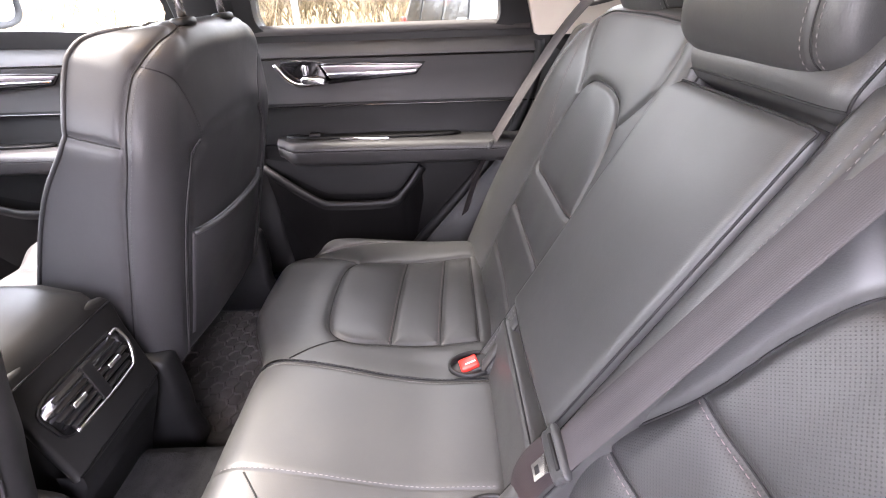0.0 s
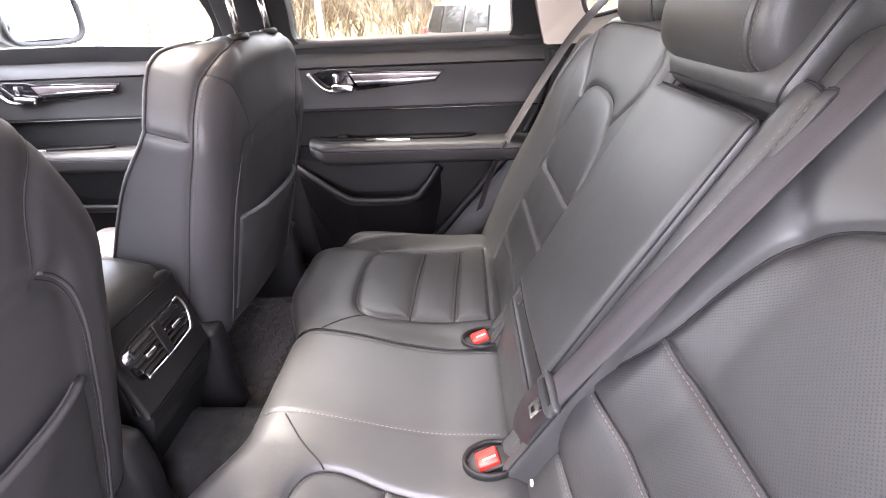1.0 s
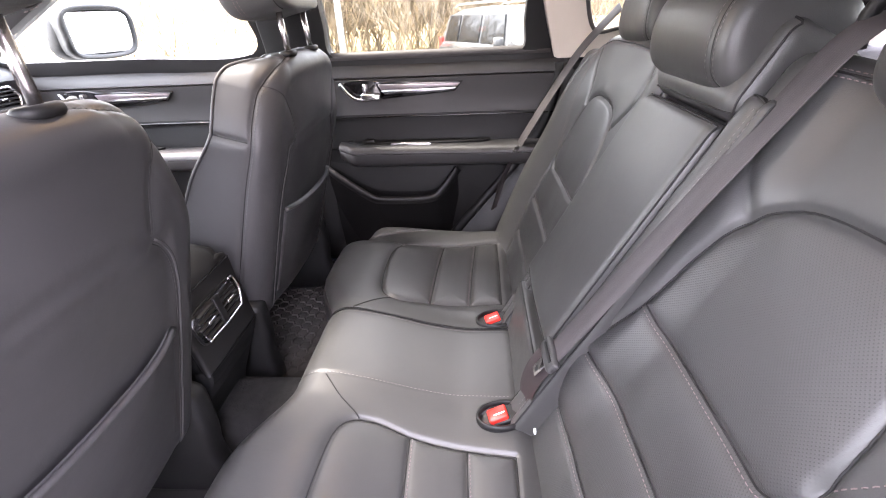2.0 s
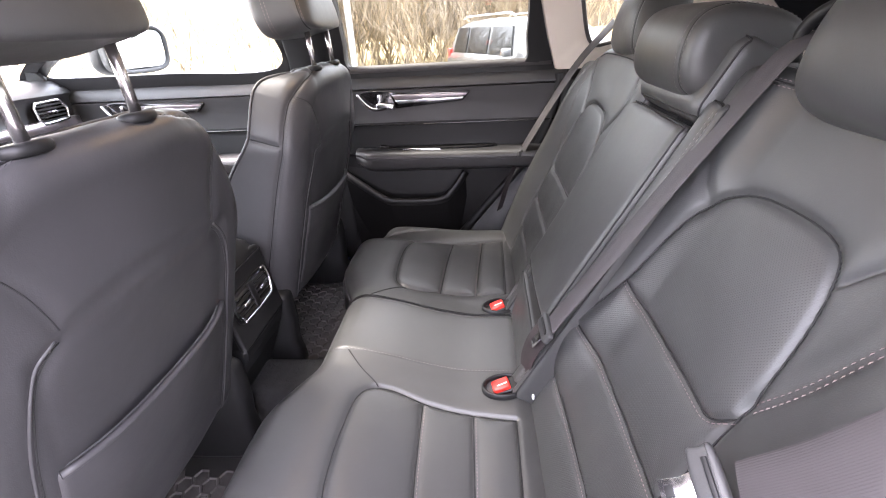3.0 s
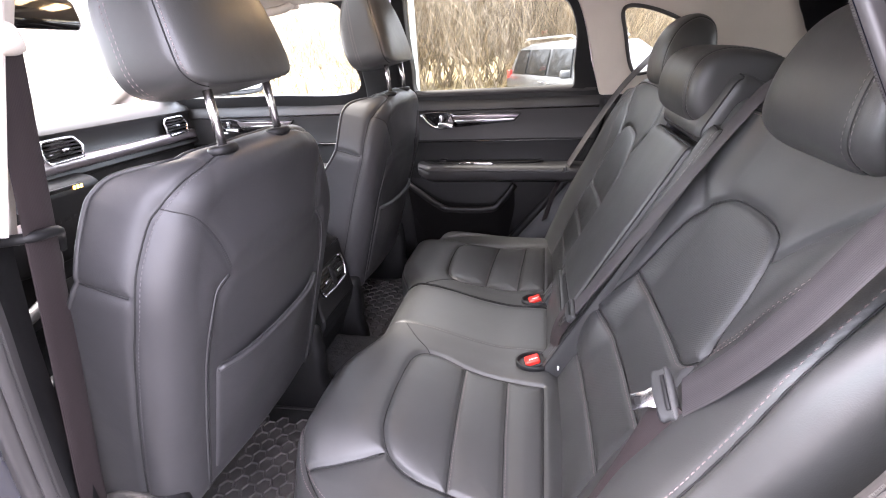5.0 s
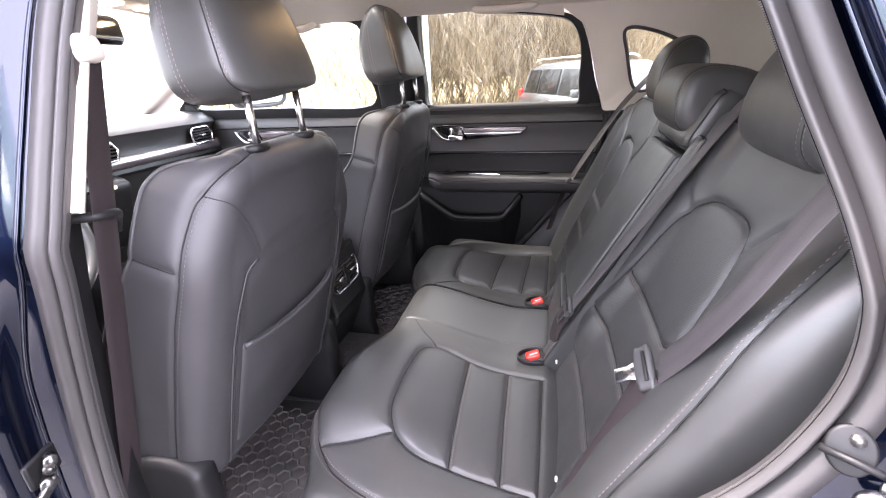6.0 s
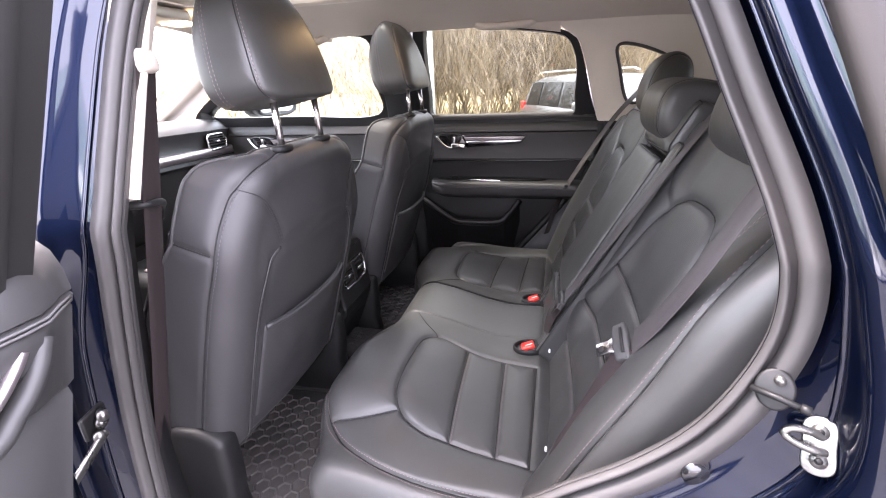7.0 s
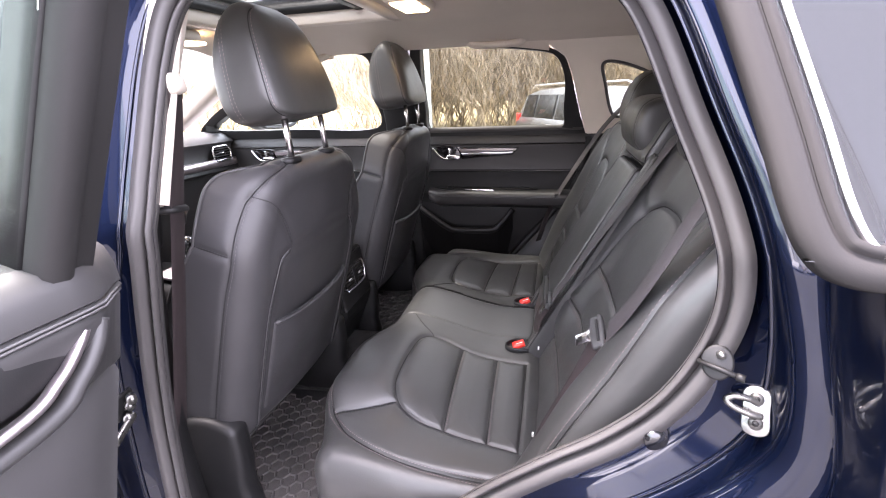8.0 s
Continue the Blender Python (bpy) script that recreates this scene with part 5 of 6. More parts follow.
part("boss", *moved(prism([(0.019 * math.cos(t), 0.023 * math.sin(t)) for t in np.linspace(0, 2 * math.pi, 24, endpoint=False)], 0.008, 0.003), MB), HARD, hk, "oval dark plastic boss")
part("bolt", *moved(tube([(0.004, 0.010, 0.007), (0.004, 0.010, 0.011)], 0.006, 12), MB), ZINC, hk)
part("arm", *moved(tube([(-0.022, -0.002, 0.011), (0.004, -0.008, 0.016), (0.026, -0.014, 0.018)], 0.0036, 8), MB), HARD, hk, "short dark rod")
part("arm_tip", *moved(tube([(0.022, -0.013, 0.018), (0.031, -0.015, 0.0185)], 0.0052, 10), MB), HARD, hk)
bs = thing("bump_stop", "round dark rubber plug in the jamb", "plug")
part("plug", *tube([(0.419, -0.745, 0.914), (0.424, -0.760, 0.911)], 0.014, 20), GLOSSB, bs)
part("plug_rim", *tube([(0.419, -0.742, 0.914), (0.420, -0.750, 0.914)], 0.018, 20), RUBBER, bs)

# ---- near rear door, standing open
od = thing("open_rear_door", "rear door standing wide open, dark trim and glass", "car door", "car doors")
DOOR_M = Matrix(((-0.02, 0, 1, -0.185), (-1, 0, -0.02, -0.880), (0, 1, 0, 0), (0, 0, 0, 1)))
def dput(nm, vf, mt, lb="", sharp=None):
    V, F = moved(vf, DOOR_M)
    return part(nm, V, [tuple(reversed(f)) for f in F], mt, od, lb, sharp=sharp)
def dsec(x):
    """Section of the trim at x metres from the hinge edge: bulging padded top over a recessed lower part."""
    b = float(smooth(x / 0.05))
    k = 0.028 * b
    return [(0.42, -0.03), (0.60, 0.0 + 0.01 * b), (0.80, 0.004 + 0.012 * b), (0.98, 0.008 + 0.012 * b), (1.045, 0.010 + 0.012 * b), (1.052, 0.004 + 0.01 * b), (1.06, 0.012 + 0.016 * b), (1.12, 0.012 + k), (1.128, 0.012 + k), (1.1305, 0.010 + k), (1.133, 0.013 + k), (1.139, 0.014 + k), (1.1415, 0.010 + k), (1.144, 0.014 + k), (1.165, 0.012 + k), (1.182, 0.004 + k * 0.8), (1.192, -0.012 + k * 0.3), (1.196, -0.04)]
secs = [[(x + 0.30 * max(0, min(0.35, 1.14 - z)), z, y) for z, y in dsec(x)] for x in np.r_[0, 0.004, 0.012, 0.025, 0.045, np.linspace(0.07, 0.98, 30)]]
m = len(secs[0])
hull = [[(s[0][0], s[0][1], -0.11)] + s + [(s[0][0], 1.19, -0.11)] for s in secs]
dput("trim_panel", ([p for s in hull for p in s], grid_faces(len(hull), m + 2) + [tuple(reversed(range(m + 2)))]), VINYL, "padded leather-topped door trim", sharp=55)
for zz in (1.1345, 1.1385):
    line = [(x, zz, 0.0145 + 0.028 * float(smooth(x / 0.05))) for x in np.linspace(0.004, 0.95, 50)]
    tagged(dput("stitching", sweep(line, circle(0.0013, 6), (0, 0, 1)), DIMTHREAD), kind="stuff")
dput("pull_trim", sweep(curve([(0.062, 1.122, 0.036), (0.078, 1.108, 0.042), (0.105, 1.088, 0.046), (0.15, 1.072, 0.05), (0.30, 1.06, 0.05), (0.6, 1.05, 0.05)], 8), [(-0.0045, -0.008), (-0.003, 0.002), (0.003, 0.002), (0.0045, -0.008)], (0, 0, 1)), SILVER, "silver pull-handle trim")
dput("pull_edge", sweep(curve([(0.045, 1.122, 0.036), (0.060, 1.098, 0.040), (0.085, 1.074, 0.042), (0.13, 1.052, 0.044), (0.30, 1.04, 0.044), (0.6, 1.03, 0.044)], 8), [(-0.012, -0.012), (-0.006, 0.001), (0.0, 0.004), (0.006, 0.001), (0.012, -0.012)], (0, 0, 1)), VINYL, "rounded edge of the pull recess")
dput("pull_recess", sweep(curve([(0.07, 1.118, 0.032), (0.12, 1.108, 0.036), (0.2, 1.10, 0.038), (0.6, 1.09, 0.038)], 8), [(-0.03, -0.004), (-0.02, 0.003), (0.02, 0.003), (0.03, -0.004)], (0, 0, 1)), HARD)
# window frame of the open door: hinge-side upright with its run channel, and the glass beyond
dput("frame_upright", sweep([(0.082, 1.15, 0.0), (0.070, 1.25, 0.04), (0.048, 1.40, 0.095), (0.025, 1.58, 0.165)], [(-0.055, -0.03), (-0.053, 0.004), (-0.047, 0.008), (-0.046, 0.014), (-0.024, 0.016), (-0.021, 0.0225), (-0.016, 0.0245), (-0.002, 0.023), (0.004, 0.017), (0.006, 0.0), (0.006, -0.03)], (0, 0, 1)) , FRAMEK, "matt black door frame upright", sharp=40)
dput("glass_channel", sweep([(0.088, 1.15, -0.01), (0.076, 1.25, 0.03), (0.054, 1.40, 0.085), (0.031, 1.58, 0.155)], [(-0.003, -0.03), (-0.002, 0.004), (0.0, 0.006), (0.003, 0.003), (0.004, -0.03)], (0, 0, 1)), HARD)
dput("window_glass", prism([(0.07, 0), (0.95, 0), (0.93, 0.38), (0.05, 0.48)], 0.004, 0, basis((0, 1.12, -0.022), (1, 0, 0), (0, 1, 0.38))), GREENISH, "greenish side glass").visible_shadow = False
dput("outer_skin", prism([(-0.02, 0.42), (1.02, 0.42), (1.02, 1.14), (-0.02, 1.14)], 0.03, 0.012, basis((0, 0, -0.15), (1, 0, 0), (0, 1, 0))), PAINT)
ch = thing("door_check", "steel door check strap and hinge on the jamb", "door hinge")
part("strap", *rbox((0.008, 0.08, 0.012), 0.003, (-0.318, -0.835, 0.862), (24, 0, 8)), ZINC, ch)
for q in ((-0.334, -0.795, 0.892), (-0.330, -0.805, 0.878), (-0.326, -0.795, 0.905)):
    part("bolt", *tube([q, (q[0] + 0.012, q[1] - 0.008, q[2])], 0.007, 14), ZINC, ch)
part("plate", *rbox((0.008, 0.045, 0.036), 0.004, (-0.338, -0.80, 0.892), (0, 0, 15)), HARD, ch)
part("pillar_label", *rbox((0.003, 0.022, 0.046), 0.001, (-0.390, -0.684, 0.730), (0, 0, -25)), WHITE, car, "white paper label low on the pillar")

# B-pillar inner trim, its upper half pale, and the driver's belt
part("b_pillar_lower", *sweep(curve([(-0.375, -0.70, 0.45), (-0.385, -0.70, 0.75), (-0.36, -0.70, 1.0), (-0.335, -0.69, 1.17)], 6), [(-0.02, -0.05), (-0.02, 0.010), (0.02, 0.018), (0.02, -0.05)], (1, 0, 0)), HARD, car, "black lower pillar trim")
part("b_pillar_upper", *sweep(curve([(-0.325, -0.685, 1.17), (-0.305, -0.66, 1.28), (-0.28, -0.625, 1.40), (-0.26, -0.59, 1.52)], 6), [(-0.02, -0.05), (-0.022, 0.004), (0.02, 0.012), (0.024, -0.05)], (1, 0, 0)), BEIGE, car, "pale upper pillar trim")

part("b_pillar_edge", *sweep([(-0.258, float(near_y(z)) + 0.008, z) for z in np.linspace(1.185, 1.49, 8)], [(-0.003, -0.02), (-0.003, 0.002), (0.0, 0.005), (0.004, 0.003), (0.004, -0.02)], (1, 0, 0)), BEIGE, car, "pale edge of the pillar trim", sharp=50)


def webbing(pts, name, mt, parent, width=0.047, face=(0, 0, 1), thick=0.0014, lb="", twist=None):
    """A flat strap along a line; face is the way its flat side looks (one, or one a point)."""
    P = curve(pts, 10)
    fc = np.array(face, float)
    if fc.ndim == 2:
        fc = curve(face, 10)
    prof = [(-width / 2, 0), (-width / 2 + 0.003, thick), (-width / 6, thick * 1.2), (0, thick), (width / 6, thick * 1.2), (width / 2 - 0.003, thick), (width / 2, 0), (width / 2 - 0.003, -thick), (-width / 2 + 0.003, -thick)]
    V, F = sweep(P, prof, fc)
    run = np.r_[0, np.cumsum(np.linalg.norm(np.diff(P, axis=0), axis=1))]
    uv = [(a, r) for r in run for a, _ in prof]
    return part(name, V, F, mt, parent, lb, sharp=50, uv=uv)


def tongue(at, x, y, parent):
    """Plastic-clad latch plate; x across the strap, y along it towards the blade."""
    m = basis(at, x, y) @ Matrix.Scale(0.82, 4)
    part("tongue_body", *moved(prism(curve([(-0.033, -0.014), (0.033, -0.014), (0.036, 0.0), (0.030, 0.014), (-0.030, 0.014), (-0.036, 0.0)], 5, True), 0.014, 0.005), m @ pose(0, 0, -0.005)), GREYP, parent, "grey plastic latch grip")
    part("tongue_slot", *moved(rbox((0.05, 0.006, 0.004), 0.0015, (0, -0.004, 0.010)), m), HARD, parent)
    blade = prism([(-0.016, 0.012), (0.016, 0.012), (0.012, 0.026), (0.012, 0.050), (-0.012, 0.050), (-0.012, 0.026)], 0.003, 0.0008)
    part("blade", *moved(blade, m), CHROME, parent, "bare steel latch blade")
    part("blade_hole", *moved(rbox((0.012, 0.010, 0.0036), 0.001, (0, 0.040, 0.0016)), m), HARD, parent)


BK = Vector(BACK_N)
mb = thing("centre_seat_belt", "grey seat belt across the centre backrest, latch hanging free", "seat belt", "rear seat belts")
webbing([(0.60, -0.205, 1.262), (0.562, -0.205, 1.247), (0.524, -0.202, 1.198), (0.408, -0.193, 1.008), (0.320, -0.186, 0.861), (0.298, -0.184, 0.824)], "shoulder_webbing", WEB, mb, face=tuple(BK))
tongue((0.292, -0.184, 0.818), (-0.03, 1, 0.09), (-0.52, 0.06, -0.85), mb)
webbing([(0.292, -0.178, 0.815), (0.272, -0.172, 0.775), (0.262, -0.165, 0.73), (0.262, -0.16, 0.68)], "lap_webbing", WEBD, mb, face=(-0.9, -0.3, 0.3))
part("belt_guide", *tube(curve([(0.572, -0.185, 1.225), (0.572, -0.19, 1.262), (0.585, -0.215, 1.285), (0.60, -0.25, 1.282), (0.60, -0.262, 1.25), (0.585, -0.258, 1.228)], 6), 0.008, 8), HARD, mb, "black belt guide loop")
nb = thing("near_seat_belt", "grey seat belt over the outer backrest, steel latch hanging", "seat belt", "rear seat belts")
webbing([(0.585, -0.665, 1.36), (0.482, -0.652, 1.21), (0.436, -0.634, 1.10), (0.407, -0.607, 1.02), (0.382, -0.580, 0.960)], "shoulder_webbing", WEB, nb, face=[(-0.94, 0.06, 0.34)] * 5)
tongue((0.369, -0.566, 0.948), (-0.05, 0.87, 0.42), (-0.74, 0.40, -0.46), nb)
webbing([(0.374, -0.578, 0.950), (0.336, -0.598, 0.868), (0.308, -0.612, 0.815), (0.286, -0.622, 0.768), (0.262, -0.634, 0.69)], "lap_webbing", WEBD, nb, face=[(-0.86, -0.30, 0.42)] * 5)
fb = thing("far_seat_belt", "dark seat belt beside the far backrest", "seat belt", "rear seat belts")
webbing([(0.55, 0.60, 1.27), (0.47, 0.640, 1.17), (0.395, 0.652, 1.05), (0.325, 0.655, 0.93), (0.312, 0.655, 0.905)], "shoulder_webbing", WEB, fb, face=(-0.75, -0.20, 0.60))
tongue((0.310, 0.650, 0.90), (0.25, 0.95, -0.15), (-0.45, -0.1, -0.88), fb)
webbing([(0.312, 0.652, 0.90), (0.275, 0.66, 0.82), (0.24, 0.665, 0.70)], "lap_webbing", WEBD, fb, face=(-0.75, 0.4, 0.4))
db = thing("driver_seat_belt", "driver's belt hanging beside the door pillar, its brown darkened as in shade", "seat belt")
webbing([(-0.264, -0.640, 1.345), (-0.281, -0.648, 1.25), (-0.308, -0.660, 1.10), (-0.337, -0.671, 0.95), (-0.366, -0.682, 0.80), (-0.405, -0.692, 0.60)], "webbing", WEBD, db, width=0.046, face=(0.95, 0.28, -0.2))
part("anchor_loop", *rbox((0.022, 0.040, 0.030), 0.009, (-0.262, -0.642, 1.352), (0, -10, 20)), BEIGE, db, "pale belt anchor")
part("belt_stop", *tube(curve([(-0.312, -0.69, 1.168), (-0.290, -0.668, 1.166), (-0.296, -0.640, 1.162), (-0.318, -0.622, 1.150), (-0.330, -0.618, 1.130)], 6), 0.006, 8), HARD, db)


def buckle(at, turn, label):
    b = thing("seat_belt_buckle", label, "buckle", "belt buckles")
    m = pose(*at, *turn)
    m = m @ Matrix.Scale(0.98, 4)
    part("well", *moved(sweep([(0.042 * math.cos(t) * 1.0 + 0.004, 0.028 * math.sin(t), 0.018) for t in np.linspace(0, 2 * math.pi, 28, endpoint=False)], [(-0.003, -0.012), (-0.003, 0.005), (0.0, 0.007), (0.003, 0.005), (0.003, -0.012)], (0, 0, 1), True), m), HARD, b, "black moulded buckle well")
    part("well_floor", *moved(prism([(0.041 * math.cos(t) + 0.004, 0.027 * math.sin(t)) for t in np.linspace(0, 2 * math.pi, 28, endpoint=False)], 0.003, 0), m @ pose(0, 0, 0.008)), GLOSSB, b)
    part("buckle_shell", *moved(rbox((0.05, 0.034, 0.026), 0.005, (0.012, 0, 0.010), (0, -18, 0)), m), HARD, b)
    part("release_button", *moved(rbox((0.034, 0.027, 0.022), 0.004, (-0.002, 0, 0.017), (0, -18, 0)), m), RED, b, "red push button")
    part("button_line", *moved(rbox((0.020, 0.003, 0.002), 0.0006, (-0.002, -0.004, 0.028), (0, -18, 0)), m), WHITE, b)
    return b


buckle((0.220, 0.100, 0.655), (0, 0, 12), "red and black belt buckle sunk in the seat")
buckle((0.220, -0.168, 0.655), (0, 0, 12), "red and black belt buckle sunk in the seat")
for y in (-0.235, -0.545):
    tg = thing("anchor_tag", "small white tag at the seat crease", "tag", "anchor tags")
    part("tag", *rbox((0.004, 0.007, 0.008), 0.0015, (0.270, y + 0.010, 0.704)), WHITE, tg)

# ---- centre console with rear vents
con = thing("centre_console", "black centre console box with rear air vents", "console")
def section(x, top, w0, w1):
    xl = x - 0.036
    return [(xl, YC - w1, 0.46), (xl, YC - w1 - 0.004, 0.60), (x, YC - w0, top - 0.05), (x, YC - w0 + 0.012, top - 0.012), (x, YC - w0 + 0.04, top), (x, YC + w0 - 0.04, top), (x, YC + w0 - 0.012, top - 0.012), (x, YC + w0, top - 0.05), (xl, YC + w1 + 0.004, 0.60), (xl, YC + w1, 0.46)]
secs = [section(x, t, w, w - 0.028) for x, t, w in ((-0.318, 0.80, 0.088), (-0.322, 0.868, 0.092), (-0.345, 0.893, 0.096), (-0.40, 0.905, 0.10), (-0.62, 0.908, 0.10))]
V = [p for s in secs for p in s]
part("box", V, grid_faces(len(secs), 10), HARD, con, "smooth black armrest box", sharp=60)
MC = basis((-0.316, YC, 0.79), (0.0, 1, 0.0), (-0.18, 0, 1))
back = curve([(-0.092, 0.078), (0.0, 0.082), (0.092, 0.078), (0.096, 0.02), (0.095, -0.07), (0.088, -0.085), (0.0, -0.088), (-0.088, -0.085), (-0.095, -0.07), (-0.096, 0.02)], 4, True)
part("rear_panel", *moved(prism(back, 0.016, 0.006), MC @ pose(0, 0, -0.010)), HARD, con, "matt black rear panel", sharp=50)
part("lower_panel", *(lambda L: ([(x + d, YC + u * (0.094 - 0.06 * (0.71 - z)), z) for x, z in L for u, d in ((-1, -0.03), (-1, -0.006), (-0.95, 0.0), (0.95, 0.0), (1, -0.006), (1, -0.03))], grid_faces(len(L), 6)))(curve([(-0.297, 0.715), (-0.303, 0.685), (-0.325, 0.63), (-0.347, 0.575), (-0.36, 0.53)], 5)), HARD, con, "black kick panel tucked in above the carpet", sharp=50)
part("lid_gap", *moved(rbox((0.188, 0.003, 0.002), 0.0008, (0, 0.068, 0.0072)), MC), GLOSSB, con)
def frame_ring(pts, prof):
    return sweep([(x, y, 0.006) for x, y in pts], prof, (0, 0, 1), True)
outl = curve([(-0.074, 0.030), (0.0, 0.034), (0.074, 0.030), (0.079, 0.0), (0.066, -0.030), (0.0, -0.033), (-0.066, -0.030), (-0.079, 0.0)], 4, True)
part("vent_surround", *moved(frame_ring(outl, [(-0.002, 0.0), (-0.0015, 0.003), (0.0015, 0.003), (0.002, 0.0)]), MC), HARD, con)
lower = curve([(0.060, 0.031), (0.074, 0.029), (0.079, 0.0), (0.067, -0.028), (0.055, -0.032), (0.0, -0.0335), (-0.060, -0.031)], 6)
part("vent_bezel", *moved(sweep([(x, y, 0.006) for x, y in lower], [(-0.0035, 0.0), (-0.0022, 0.005), (0.0022, 0.005), (0.0035, 0.0)], (0, 0, 1)), MC), CHROME, con, "chrome strip round the vent")
part("vent_well", *moved(prism(outl, 0.002, 0), MC @ pose(0, 0, 0.0055)), GLOSSB, con)
for k in range(5):
    part("vent_slat", *moved(rbox((0.14 - 0.01 * abs(k - 2), 0.0035, 0.008), 0.0012, (0, -0.022 + 0.011 * k, 0.009), (28, 0, 0), seg=1), MC), HARD, con)
part("vent_divider", *moved(rbox((0.018, 0.060, 0.006), 0.002, (0, 0, 0.011)), MC), HARD, con)
for q in (-0.036, 0.036):
    part("vent_knob", *moved(rbox((0.024, 0.008, 0.006), 0.002, (q, 0, 0.0135)), MC), CHROME, con, "small chrome vent tab")
part("console_front", *rbox((0.55, 0.22, 0.34), 0.04, (-0.88, YC, 0.60)), HARD, con)
part("shift_plate", *rbox((0.26, 0.15, 0.012), 0.005, (-0.85, YC - 0.02, 0.775), (0, 6, 0)), SILVER, con, "silver gear selector surround")
part("gear_lever", *tube([(-0.86, YC - 0.05, 0.77), (-0.865, YC - 0.05, 0.85)], 0.008, 10), CHROME, con)
part("gear_knob", *rbox((0.05, 0.045, 0.065), 0.018, (-0.865, YC - 0.05, 0.885)), GLOSSB, con)
part("knob_ring", *rbox((0.045, 0.05, 0.012), 0.005, (-0.865, YC - 0.05, 0.855)), CHROME, con)

# ---- dashboard
dash = thing("dashboard", "black dashboard with silver band and framed vents", "dashboard")
prof = [(-1.80, 1.13), (-1.55, 1.185), (-1.32, 1.205), (-1.22, 1.198), (-1.175, 1.175), (-1.165, 1.160), (-1.18, 1.145), (-1.185, 1.08), (-1.175, 1.07), (-1.165, 1.062), (-1.16, 1.035), (-1.17, 1.028), (-1.19, 1.02), (-1.21, 0.95), (-1.24, 0.85), (-1.28, 0.70), (-1.35, 0.55)]
ysd = np.linspace(-0.73, 0.70, 50)
V = [(x - 0.05 * (abs(y - YC) / 0.7) ** 2, y, z - 0.012 * (abs(y - YC) / 0.7) ** 2) for y in ysd for x, z in prof]
part("dash_pad", V, grid_faces(len(ysd), len(prof)), VINYL, dash, "soft black dash pad", sharp=50)
part("silver_band", *sweep([(-1.160 - 0.05 * (abs(y - YC) / 0.7) ** 2, y, 1.070 - 0.012 * (abs(y - YC) / 0.7) ** 2) for y in np.linspace(-0.15, 0.68, 30)], [(-0.019, -0.006), (-0.015, 0.008), (0.015, 0.008), (0.019, -0.006)], (1, 0, 0.1)), SILVER, dash, "bright silver trim band")


def dash_vent(y, z, x, w):
    m = basis((x, y, z), (0, 1, 0), (-0.12, 0, 1))
    o = [(-w, 0.020), (-w + 0.012, 0.034), (w - 0.02, 0.034), (w, 0.006), (w - 0.012, -0.026), (-w + 0.008, -0.030), (-w, -0.02)]
    part("vent_bezel", *moved(sweep([(a, b, 0.008) for a, b in resample(o, 60)], [(-0.005, -0.006), (-0.003, 0.005), (0.003, 0.005), (0.005, -0.006)], (0, 0, 1), True), m), CHROME, dash, "silver-framed air vent")
    part("vent_well", *moved(prism(o, 0.003, 0), m @ pose(0, 0, 0.002)), GLOSSB, dash)
    for k in range(5):
        part("vent_slat", *moved(rbox((w * 1.7, 0.003, 0.01), 0.001, (0, -0.02 + 0.011 * k, 0.009), (20, 0, 0), seg=1), m), HARD, dash)
    part("vent_tab", *moved(rbox((0.02, 0.007, 0.006), 0.002, (0, 0.002, 0.016)), m), CHROME, dash)


dash_vent(0.075, 1.108, -1.163, 0.062)
dash_vent(-0.10, 1.108, -1.163, 0.062)
dash_vent(0.575, 1.10, -1.20, 0.058)
part("centre_panel", *rbox((0.10, 0.30, 0.24), 0.03, (-1.175, YC, 0.92), (0, 14, 0)), HARD, dash, "black centre control stack")
part("clock_display", *rbox((0.006, 0.10, 0.022), 0.002, (-1.108, YC + 0.03, 1.012), (0, 14, 0)), GLOSSB, dash, "dark strip display")
amber = mat("amber_glow", (0.8, 0.35, 0.03), 0.4)
amber.node_tree.nodes["Principled BSDF"].inputs["Emission Color"].default_value = (1, 0.45, 0.05, 1)
amber.node_tree.nodes["Principled BSDF"].inputs["Emission Strength"].default_value = 1.2
for k in range(3):
    part("display_mark", *rbox((0.002, 0.007, 0.010), 0.0006, (-1.1035, YC + 0.055 + 0.011 * k, 1.013), (0, 14, 0)), amber, dash, "small amber display mark")
for k in range(2):
    part("control_strip", *rbox((0.006, 0.24, 0.006), 0.002, (-1.118 - 0.012 * k, YC, 0.955 - 0.045 * k), (0, 14, 0)), CHROME, dash)
for k in range(8):
    part("control_button", *rbox((0.008, 0.022, 0.018), 0.003, (-1.124, YC - 0.105 + 0.03 * k, 0.932), (0, 14, 0)), HARD, dash)
sw = thing("steering_wheel", "black leather steering wheel", "steering wheel")
MS = basis((-0.98, DRIVER_Y + 0.02, 0.98), (0, 1, 0), (-0.42, 0, 0.9))
part("wheel_rim", *moved(tube([(0.185 * math.cos(t), 0.185 * math.sin(t), 0) for t in np.linspace(0, 2 * math.pi, 48, endpoint=False)], 0.015, 10, (0, 0, 1), True), MS), LEATHER, sw)
part("wheel_hub", *moved(rbox((0.15, 0.12, 0.05), 0.024, (0, -0.01, -0.02)), MS), HARD, sw)
for a in (0, 180, 270):
    part("spoke", *moved(rbox((0.12, 0.035, 0.02), 0.008, (0.115, 0, -0.008)), MS @ pose(0, 0, 0, 0, 0, a)), SILVER, sw)
